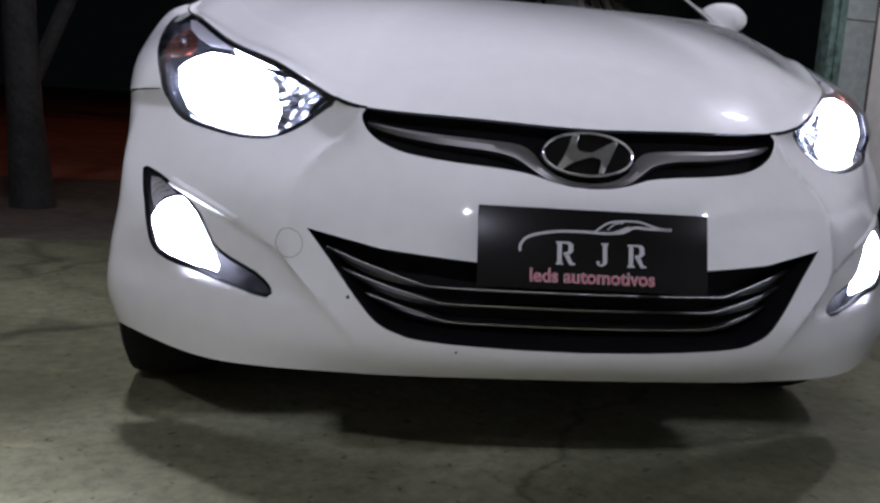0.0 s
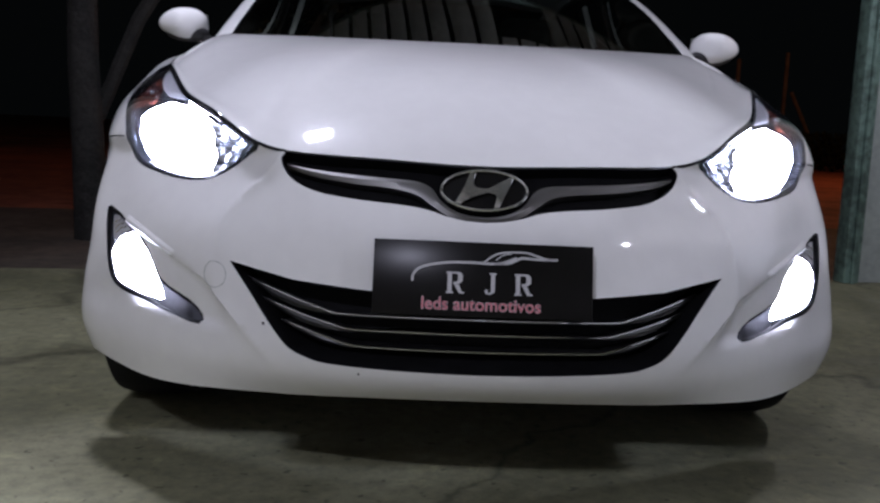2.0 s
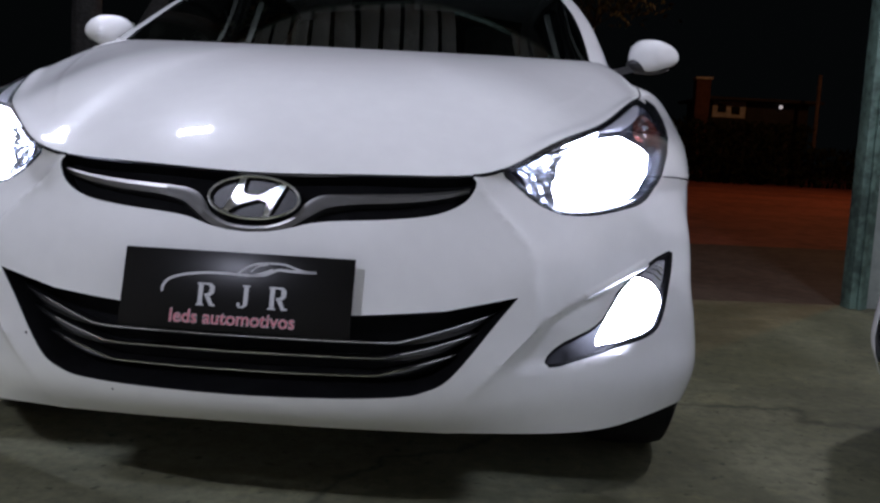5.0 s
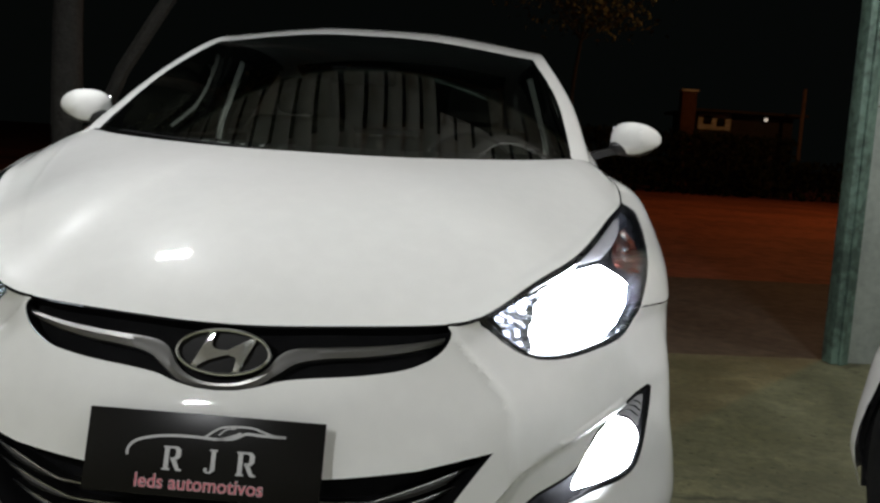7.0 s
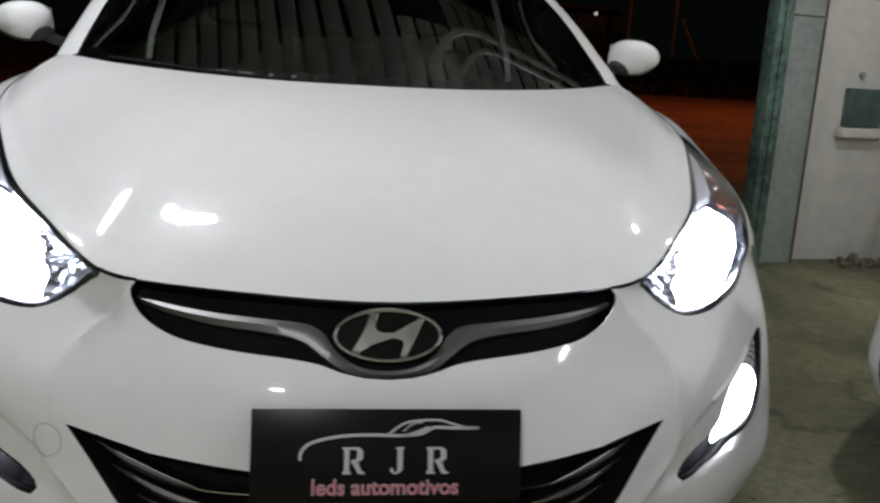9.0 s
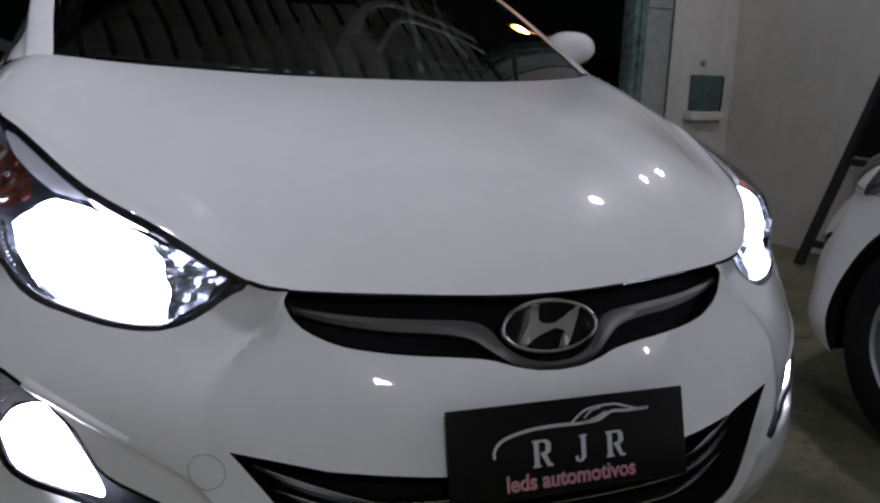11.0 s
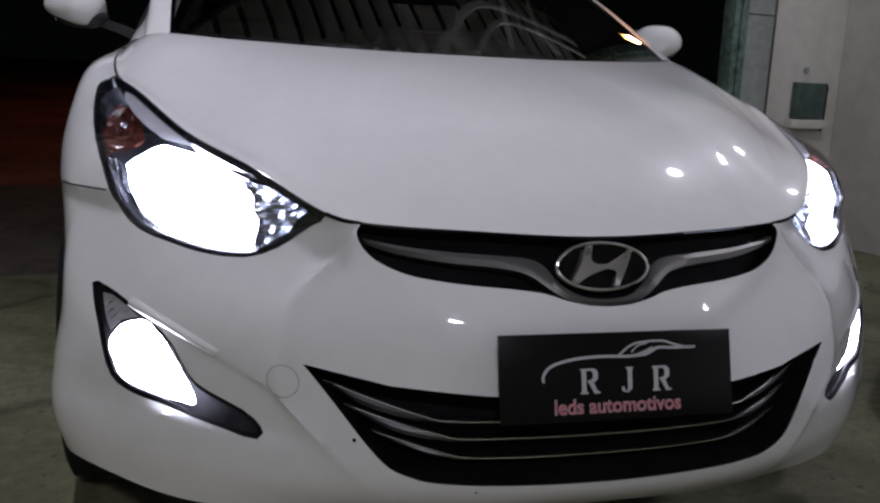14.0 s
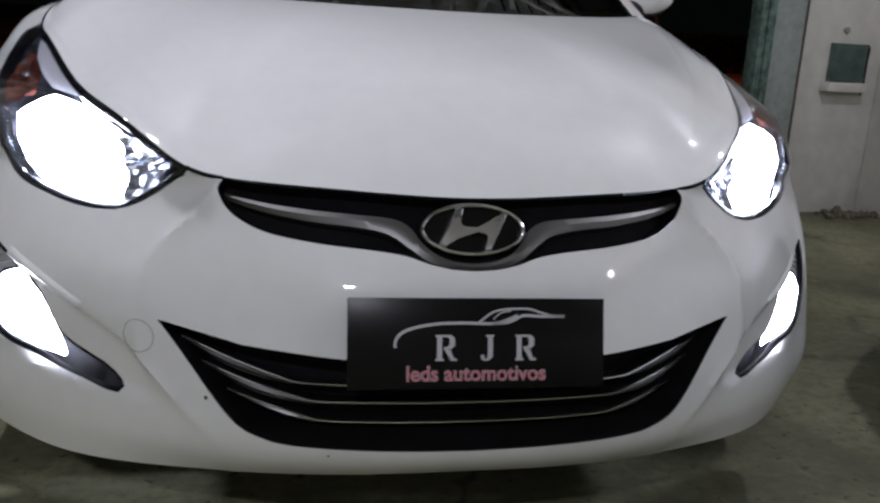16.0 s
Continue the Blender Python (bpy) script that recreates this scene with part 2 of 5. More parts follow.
def sweep(bm, path, section, up=None):
    """Carries a closed section of (side, out) pairs along a path; up gives the way of 'out' at each point."""
    path = [Vector(p) for p in path]
    rings = []
    for k, p in enumerate(path):
        along = (path[min(k + 1, len(path) - 1)] - path[max(k - 1, 0)]).normalized()
        out = Vector(up[k] if isinstance(up, (list, np.ndarray)) else (up or (0, 0, 1)))
        side = along.cross(out).normalized()
        out = side.cross(along).normalized()
        rings.append([bm.verts.new(p + side * s + out * o) for s, o in section])
    n = len(section)
    for a, b in zip(rings, rings[1:]):
        for j in range(n):
            bm.faces.new((a[j], a[(j + 1) % n], b[(j + 1) % n], b[j]))
    for ring in (rings[0][::-1], rings[-1]):
        bm.faces.new(ring)
    return bm


def disc_section(r, n=8, flat=1.0):
    return [(r * math.cos(2 * math.pi * k / n), flat * r * math.sin(2 * math.pi * k / n)) for k in range(n)]


# ---- the sedan's lower body: one half as a cage of level lines, from the nose round the corner to the tail ----
LEVELS = [
    [(0, -.032, .246), (.200, -.022, .244), (.380, .033, .231), (.500, .082, .222), (.636, .159, .214), (.759, .265, .222), (.841, .368, .226), (.861, .506, .203), (.872, .660, .200), (.876, .950, .200), (.880, 1.35, .200), (.882, 2.2, .200), (.882, 3.1, .205), (.877, 3.85, .215), (.842, 4.22, .225), (.600, 4.375, .230), (0, 4.43, .232)],
    [(0, -.088, .300), (.200, -.076, .300), (.380, -.022, .300), (.500, .042, .300), (.644, .132, .300), (.775, .252, .300), (.863, .360, .300), (.884, .516, .300), (.887, .660, .300), (.890, .950, .300), (.894, 1.35, .300), (.899, 2.2, .300), (.898, 3.1, .310), (.894, 3.85, .320), (.857, 4.24, .330), (.620, 4.42, .335), (0, 4.475, .340)],
    [(0, -.100, .380), (.200, -.088, .380), (.380, -.030, .380), (.500, .034, .380), (.648, .129, .380), (.783, .257, .380), (.869, .365, .380), (.887, .526, .380), (.887, .670, .380), (.888, .950, .390), (.895, 1.35, .400), (.900, 2.2, .410), (.900, 3.1, .430), (.896, 3.85, .440), (.860, 4.25, .450), (.630, 4.44, .460), (0, 4.5, .460)],
    [(0, -.086, .470), (.200, -.072, .470), (.380, -.010, .470), (.500, .040, .470), (.648, .135, .470), (.788, .274, .470), (.860, .384, .470), (.874, .547, .470), (.884, .690, .480), (.883, .950, .500), (.894, 1.35, .520), (.901, 2.2, .550), (.901, 3.1, .580), (.898, 3.85, .600), (.862, 4.25, .620), (.640, 4.44, .620), (0, 4.5, .620)],
    [(0, -.058, .560), (.200, -.042, .560), (.380, .022, .560), (.500, .070, .560), (.643, .159, .560), (.784, .314, .565), (.856, .423, .575), (.864, .587, .590), (.877, .720, .610), (.877, .950, .640), (.888, 1.35, .660), (.898, 2.2, .690), (.899, 3.1, .730), (.896, 3.85, .760), (.858, 4.23, .780), (.640, 4.42, .780), (0, 4.48, .780)],
    [(0, -.018, .625), (.200, 0, .628), (.380, .060, .634), (.490, .115, .640), (.623, .203, .648), (.760, .354, .686), (.839, .481, .693), (.872, .638, .713), (.872, .770, .734), (.857, .970, .761), (.870, 1.35, .780), (.884, 2.2, .810), (.888, 3.1, .850), (.886, 3.85, .880), (.844, 4.2, .890), (.630, 4.38, .890), (0, 4.44, .890)],
    [(0, .006, .658), (.200, .025, .664), (.375, .076, .672), (.470, .125, .688), (.599, .227, .710), (.731, .383, .773), (.815, .547, .789), (.854, .701, .808), (.862, .830, .842), (.860, 1, .886), (.856, 1.35, .892), (.858, 2.2, .910), (.864, 3.1, .945), (.860, 3.85, .960), (.800, 4.17, .965), (.600, 4.34, .965), (0, 4.4, .965)],
    [(0, .026, .680), (.200, .044, .686), (.375, .088, .693), (.440, .103, .712), (.535, .208, .765), (.638, .395, .809), (.722, .625, .866), (.766, .765, .888), (.780, .870, .910), (.782, 1.02, .938), (.774, 1.35, .974), (.785, 2.2, 1), (.790, 3.1, 1.03), (.775, 3.85, 1.035), (.720, 4.12, 1.035), (.550, 4.28, 1.035), (0, 4.34, 1.035)],
]
CAGE = np.array(LEVELS, float)


def knots(points, axis):
    """Spacing along one way of the cage, from the mean length of its pieces."""
    steps = np.linalg.norm(np.diff(points, axis=axis), axis=2).mean(axis=1 - axis)
    return np.concatenate([[0.0], np.cumsum(steps)])


def bends(t, values):
    """Second derivatives of the natural cubic curve through values at t."""
    n, h = len(t), np.diff(t)
    a, b = np.eye(n), np.zeros_like(values)
    for i in range(1, n - 1):
        a[i, i - 1:i + 2] = h[i - 1], 2 * (h[i - 1] + h[i]), h[i]
        b[i] = 6 * ((values[i + 1] - values[i]) / h[i] - (values[i] - values[i - 1]) / h[i - 1])
    return np.linalg.solve(a, b.reshape(n, -1)).reshape(values.shape)


def curve(t, values, q):
    """The cubic curve through values (one row for each t) at the places q; q runs straight on past the ends."""
    m = bends(t, values)
    q = np.asarray(q, float)
    i = np.clip(np.searchsorted(t, q) - 1, 0, len(t) - 2)
    h = (t[i + 1] - t[i])
    shape = (-1,) + (1,) * (values.ndim - 1)
    a, b, h = ((t[i + 1] - q) / h).reshape(shape), ((q - t[i]) / h).reshape(shape), h.reshape(shape)
    return a * values[i] + b * values[i + 1] + ((a ** 3 - a) * m[i] + (b ** 3 - b) * m[i + 1]) * h * h / 6


# the level lines run straight across the middle plane: mirror the first columns before fitting the curves
HALF = np.concatenate([CAGE[:, 3:0:-1] * (-1, 1, 1), CAGE, CAGE[:, -2:-4:-1] * (-1, 1, 1)], axis=1)
UK, VK = knots(HALF, 1), knots(CAGE, 0)
UK = UK - UK[3]
U_TAIL = UK[3 + CAGE.shape[1] - 1]


def surface(u, v):
    """Points of the half body at the parameters u (nose to tail) and v (bottom to top)."""
    u, v = np.atleast_1d(u).astype(float), np.atleast_1d(v).astype(float)
    cols = np.stack([curve(UK, HALF[i], u) for i in range(len(HALF))])
    m = bends(VK, cols)
    i = np.clip(np.searchsorted(VK, v) - 1, 0, len(VK) - 2)
    k = np.arange(len(u))
    h = VK[i + 1] - VK[i]
    a, b = ((VK[i + 1] - v) / h)[:, None], ((v - VK[i]) / h)[:, None]
    h = h[:, None]
    return a * cols[i, k] + b * cols[i + 1, k] + ((a ** 3 - a) * m[i, k] + (b ** 3 - b) * m[i + 1, k]) * h * h / 6


def relief_line(x, z, line, reach, height, lean=0.0):
    """A soft fold along a line of the front view: a ridge, and a step down on its outer side."""
    best, side = np.full(len(x), 9.0), np.zeros(len(x))
    for (ax, az), (bx, bz) in zip(line, line[1:]):
        dx, dz = bx - ax, bz - az
        t = np.clip(((x - ax) * dx + (z - az) * dz) / (dx * dx + dz * dz), 0, 1)
        px, pz = x - ax - t * dx, z - az - t * dz
        d = np.hypot(px, pz)
        near = d < best
        best = np.where(near, d, best)
        side = np.where(near, np.sign(dx * pz - dz * px), side)
    ridge = height * np.exp(-(best / reach) ** 2)
    return ridge * (1 + lean * side)


FOLD = [(.380, .690), (.398, .660), (.428, .628), (.455, .603), (.482, .575), (.4935, .552), (.497, .534), (.490, .510), (.470, .486)]
CHIN = [(.548, .456), (.523, .446), (.506, .432), (.490, .416), (.450, .376), (.420, .346), (.385, .312), (.362, .262), (.352, .240)]
POCKET = [(.815, .578), (.755, .550), (.711, .528), (.640, .500), (.580, .472), (.523, .446), (.490, .416), (.450, .376)]


def below(x, z, line):
    """How far points of the front view lie under a line that climbs outward."""
    xs, zs = [p[0] for p in line[::-1]], [p[1] for p in line[::-1]]
    return np.interp(x, xs, zs) - z


def smooth01(q):
    q = np.clip(q, 0, 1)
    return q * q * (3 - 2 * q)


TURN_Z = np.linspace(.20, .74, 271)
TURN_X = np.convolve(np.pad(np.interp(TURN_Z, [.24, .262, .312, .346, .376, .416, .432, .450, .480, .510, .534, .552, .575, .603, .628, .660, .690], [.352, .362, .385, .420, .450, .490, .502, .505, .503, .497, .497, .4935, .482, .455, .428, .398, .380]), 6, mode="edge"), np.ones(13) / 13, "valid")


def relief(p):
    x, z = np.abs(p[:, 0]), p[:, 2]
    front = np.clip((0.62 - p[:, 1]) / 0.15, 0, 1) * (p[:, 1] < 1)
    r = relief_line(x, z, FOLD, .006, .0006) + relief_line(x, z, CHIN, .012, .0005) * smooth01((z - .29) / .06)
    # the bumper turns back outside the fold and the chin line, and is scooped out round the fog lamp
    turn = np.interp(z, TURN_Z, TURN_X)
    d = x - turn
    out_side = -.0125 * (1 - np.exp(-np.clip(d, 0, 1) / .038))
    in_side = .0030 * np.exp(np.clip(d, -1, 0) / .040) - .0030
    r += (np.where(d > 0, out_side, in_side) + .0020 * np.exp(-np.abs(d) / .012)) * smooth01((.705 - z) / .03) * (.12 + .88 * smooth01((z - .275) / .11))
    deep = below(x, z, POCKET)
    floor_z = np.interp(x, [.45, .52, .60, .70, .76, .80], [.352, .356, .358, .372, .385, .42])
    r -= .010 * smooth01(deep / .014) * smooth01((z - floor_z + .004) / .012) * smooth01((.735 - x) / .06) * smooth01((x - .46) / .05)
    return r * front


def body(u, v):
    """Points and outward normals of the half body, with its folds."""
    u, v = np.atleast_1d(u).astype(float), np.atleast_1d(v).astype(float)
    e = 0.004

    def folded(a, b):
        p = surface(a, b)
        n = np.cross(surface(a + e, b) - surface(a - e, b), surface(a, b + e) - surface(a, b - e))
        n /= np.linalg.norm(n, axis=1)[:, None] + 1e-9
        return p + n * relief(p)[:, None], n
    p, n = folded(u, v)
    pu, pv = folded(u + e, v)[0] - folded(u - e, v)[0], folded(u, v + e)[0] - folded(u, v - e)[0]
    m = np.cross(pu, pv)
    m /= np.linalg.norm(m, axis=1)[:, None] + 1e-9
    return p, m


_u, _v = np.meshgrid(np.concatenate([np.linspace(0, 1.6, 240), np.linspace(1.62, U_TAIL, 160)]), np.linspace(0, VK[-1], 90), indexing="ij")
_u, _v = _u.ravel(), _v.ravel()
_p = surface(_u, _v)


def locate(points, axes=(0, 2), span=(0, 1.7)):
    """The parameters at which the half body shows two given coordinates (x, z seen from ahead; y, z from the side)."""
    found = []
    ok = np.where((_u >= span[0]) & (_u <= span[1]))[0]
    for q in points:
        k = ok[np.argmin(((_p[ok][:, axes] - q) ** 2).sum(1))]
        u, v = _u[k], _v[k]
        for _ in range(8):
            e = 1e-3
            s = surface([u, u + e, u], [v, v, v + e])[:, axes]
            j = np.stack([(s[1] - s[0]) / e, (s[2] - s[0]) / e], axis=1)
            try:
                du, dv = np.linalg.solve(j, np.array(q) - s[0])
            except np.linalg.LinAlgError:
                break
            u, v = u + np.clip(du, -.02, .02), min(max(v + np.clip(dv, -.02, .02), 0), VK[-1])
        found.append((0.0 if axes == (0, 2) and q[0] < 1e-6 else max(u, 0), v))
    return found


def rounded(points, steps=5, closed=True):
    """A smooth closed or open line through points."""
    p = [np.array(q, float) for q in points]
    n, out = len(p), []
    for i in range(n if closed else n - 1):
        a, b, c, d = (p[(i + k) % n] if closed else p[min(max(i + k, 0), n - 1)] for k in (-1, 0, 1, 2))
        for s in range(steps):
            t = s / steps
            out.append(tuple(b + 0.5 * t * (c - a + t * (2 * a - 5 * b + 4 * c - d + t * (3 * (b - c) + d - a)))))
    if not closed:
        out.append(tuple(p[-1]))
    return out


def dense(points, step=0.012, closed=True):
    out = []
    n = len(points)
    for i in range(n if closed else n - 1):
        a, b = np.array(points[i], float), np.array(points[(i + 1) % n], float)
        k = max(1, int(np.linalg.norm(b - a) / step))
        out += [tuple(a + (b - a) * s / k) for s in range(k)]
    return out if closed else out + [tuple(points[-1])]


def inside(q, poly):
    x, y = q
    hit = False
    for (ax, ay), (bx, by) in zip(poly, poly[1:] + poly[:1]):
        if (ay > y) != (by > y) and x < (bx - ax) * (y - ay) / (by - ay) + ax:
            hit = not hit
    return hit


TOP = VK[-1]
LAMP_XZ = [(.424, .705), (.488, .740), (.552, .772), (.625, .803), (.690, .846), (.735, .872), (.768, .885), (.806, .878), (.812, .856), (.805, .818), (.788, .770), (.768, .716), (.750, .674), (.718, .650), (.671, .640), (.612, .632), (.550, .633), (.502, .650), (.460, .678)]
UPPER_XZ = [(0, .680), (.20, .686), (.372, .693), (.381, .682), (.380, .668), (.368, .650), (.345, .635), (.305, .622), (.235, .614), (.155, .609), (.105, .603), (.070, .593), (.035, .586), (0, .584)]
LOWER_XZ = [(0, .455), (.2, .457), (.345, .464), (.408, .475), (.469, .486), (.427, .434), (.385, .380), (.350, .343), (.315, .327), (.270, .3185), (.13, .314), (0, .312)]
FOG_XZ = [(.800, .553), (.790, .490), (.777, .425), (.757, .396), (.715, .383), (.640, .368), (.585, .359), (.538, .354), (.538, .373), (.566, .396), (.618, .417), (.647, .437), (.674, .484), (.706, .516), (.743, .540), (.775, .553)]
AXLES, WHEEL_R, ARCH_R = (0.80, 3.50), 0.318, 0.372


def snapped(uv, reach=0.018):
    return [(u, TOP if v > TOP - reach else v) for u, v in uv]


def arch(y0):
    ring = [(y0 + ARCH_R * math.cos(radians(a)), .31 + ARCH_R * math.sin(radians(a))) for a in range(-18, 199, 6)]
    uv = locate(ring, (1, 2), (.7, U_TAIL - .9))
    return [(u, max(v, 0)) for u, v in uv]


REGIONS = {
    "lamp": dense(snapped(locate(rounded(LAMP_XZ, 2)))),
    "upper": dense(snapped(locate(UPPER_XZ[:3] + rounded(UPPER_XZ[2:-1], 4, False)[1:] + UPPER_XZ[-1:]))),
    "lower": dense(locate(LOWER_XZ[:5] + rounded(LOWER_XZ[4:], 4, False)[1:])),
    "fog": dense(locate(rounded(FOG_XZ, 2))),
    "arch_front": arch(AXLES[0]), "arch_rear": arch(AXLES[1]),
}


def seam(y, z0, z1, width=0.006):
    """A shut line down the side at the length y."""
    a = locate([(y, z) for z in np.linspace(z0, z1, 12)], (1, 2), (.7, U_TAIL - .7))
    return [(u - width / 2, v) for u, v in a] + [(u + width / 2, v) for u, v in reversed(a)]


_line = locate([(.768, .703), (.80, .702), (.835, .699), (.862, .694)])
REGIONS["gap_bumper"] = [(u, v + .0012) for u, v in _line] + [(u, v - .0012) for u, v in reversed(_line)]
for k, y in enumerate((1.37, 2.36, 3.22)):
    REGIONS["gap_%d" % k] = seam(y, .23, .99)


def shell():
    """Cuts the half body into its regions: triangles in parameter space by region name."""
    from mathutils import geometry
    us = np.concatenate([np.arange(0, .95, .009), np.arange(.95, 1.5, .015), np.arange(1.5, U_TAIL - .9, .05), np.linspace(U_TAIL - .9, U_TAIL, 36)])
    vs = np.linspace(0, TOP, 72)
    creases = [dense(locate(line), .006, False) for line in (FOLD, CHIN)]
    edge_pts = np.array([q for poly in [*REGIONS.values(), *creases] for q in poly])
    pts, edges = [], []
    for i, u in enumerate(us):
        for j, v in enumerate(vs):
            on_rim = i in (0, len(us) - 1) or j in (0, len(vs) - 1)
            gap = np.abs(edge_pts - (u, v)).max(axis=1).min()
            if gap > .0045 or (on_rim and gap > .0008):
                pts.append((u, v))
    for poly in REGIONS.values():
        k = len(pts)
        pts += poly
        edges += [(k + i, k + (i + 1) % len(poly)) for i in range(len(poly))]
    for crease in creases:
        k = len(pts)
        pts += crease
        edges += [(k + i, k + i + 1) for i in range(len(crease) - 1)]
    verts, _, faces, _, _, _ = geometry.delaunay_2d_cdt([Vector(q) for q in pts], edges, [], 0, 1e-5)
    uv = np.array([tuple(v) for v in verts])
    regions = {}
    boxes = {n: (np.min(p, axis=0), np.max(p, axis=0)) for n, p in REGIONS.items()}
    for f in faces:
        c = uv[list(f)].mean(axis=0)
        where = "skin"
        for n, poly in REGIONS.items():
            lo, hi = boxes[n]
            if (c >= lo).all() and (c <= hi).all() and inside(c, poly):
                where = n
                break
        regions.setdefault(where, []).append(tuple(f))
    return uv, regions


UV, FACES = shell()
SKIN, SKIN_N = body(np.clip(UV[:, 0], 0, U_TAIL), UV[:, 1])


def skin(faces, offset=0.0, sides=(1, -1), keep=None):
    """A mesh of the given triangles on one or both sides of the car."""
    bm = bmesh.new()
    for s in sides:
        made = {}
        for f in faces:
            if keep and not keep(SKIN[list(f)].mean(axis=0)):
                continue
            for i in f:
                if i not in made:
                    p = SKIN[i] + SKIN_N[i] * offset
                    made[i] = bm.verts.new((p[0] * s, p[1], p[2]))
            try:
                bm.faces.new([made[i] for i in (f if s > 0 else f[::-1])])
            except ValueError:
                pass
    bmesh.ops.remove_doubles(bm, verts=bm.verts, dist=0.0002)
    return bm


def flange(bm, poly, depth, sides=(1, -1), lift=0.0, closed=True, shrink=0.0):
    """The return of the sheet round an opening, going inward."""
    uv = np.array(poly)
    p, n = body(np.clip(uv[:, 0], 0, U_TAIL), uv[:, 1])
    mid = p.mean(axis=0)
    for s in sides:
        a = [bm.verts.new((q[0] * s, q[1], q[2])) for q in p + n * lift]
        inner = p - n * depth
        inner = inner + (mid - n.mean(axis=0) * depth - inner) * shrink
        b = [bm.verts.new((q[0] * s, q[1], q[2])) for q in inner]
        k = len(a)
        for i in range(k if closed else k - 1):
            j = (i + 1) % k
            if abs(p[i][0]) < 1e-3 and abs(p[j][0]) < 1e-3:
                continue
            bm.faces.new((a[i], a[j], b[j], b[i]))
    return bm


def on_body(points, inset=0.0, axes=(0, 2), span=(0, 1.7)):
    """Places on the body's skin given by two coordinates, sunk by inset, with the normals."""
    uv = np.array(locate(points, axes, span))
    p, n = body(uv[:, 0], uv[:, 1])
    return p - n * inset, n


# ---- the sedan ----
sedan = thing("sedan", "white four-door sedan with lit headlamps and fog lamps on concrete", "car")


part("front_bumper", skin(FACES["skin"], keep=lambda c: c[1] < 0.6 and (c[2] < .700 or c[1] < .40)), PAINT, sedan)
for s in (-1, 1):
    part("front_fender", skin(FACES["skin"], sides=(s,), keep=lambda c: .40 <= c[1] < 1.37 and not (c[1] < .6 and c[2] < .700)), PAINT, sedan)
    part("front_door", skin(FACES["skin"], sides=(s,), keep=lambda c: 1.37 <= c[1] < 2.36), PAINT, sedan)
    part("rear_door", skin(FACES["skin"], sides=(s,), keep=lambda c: 2.36 <= c[1] < 3.22), PAINT, sedan)
part("rear_body", skin(FACES["skin"], keep=lambda c: c[1] >= 3.22), PAINT, sedan)
part("inner_frame", skin([f for n in ("skin", "gap_bumper", "gap_0", "gap_1", "gap_2") for f in FACES[n]], -0.02, keep=lambda c: c[1] > .36), BLACK, sedan, "dark inner frame behind the shut lines")

# top line of the body, for the bonnet and the boot lid
top_u = np.linspace(0, U_TAIL, 2400)
TOPLINE = surface(top_u, np.full(2400, TOP))
hood_end = np.argmax(TOPLINE[:, 1] > 1.20)
COWL = np.array([(0, .720, .970), (.20, .735, .971), (.40, .800, .977), (.56, .900, .985), (.665, 1.000, .992), (.725, 1.08, .985), (.775, 1.20, .958)])


def even(line, n):
    line = np.asarray(line, float)
    d = np.concatenate([[0], np.cumsum(np.linalg.norm(np.diff(line, axis=0), axis=1))])
    q = np.linspace(0, d[-1], n)
    return np.stack([np.interp(q, d, line[:, k]) for k in range(3)], axis=1)


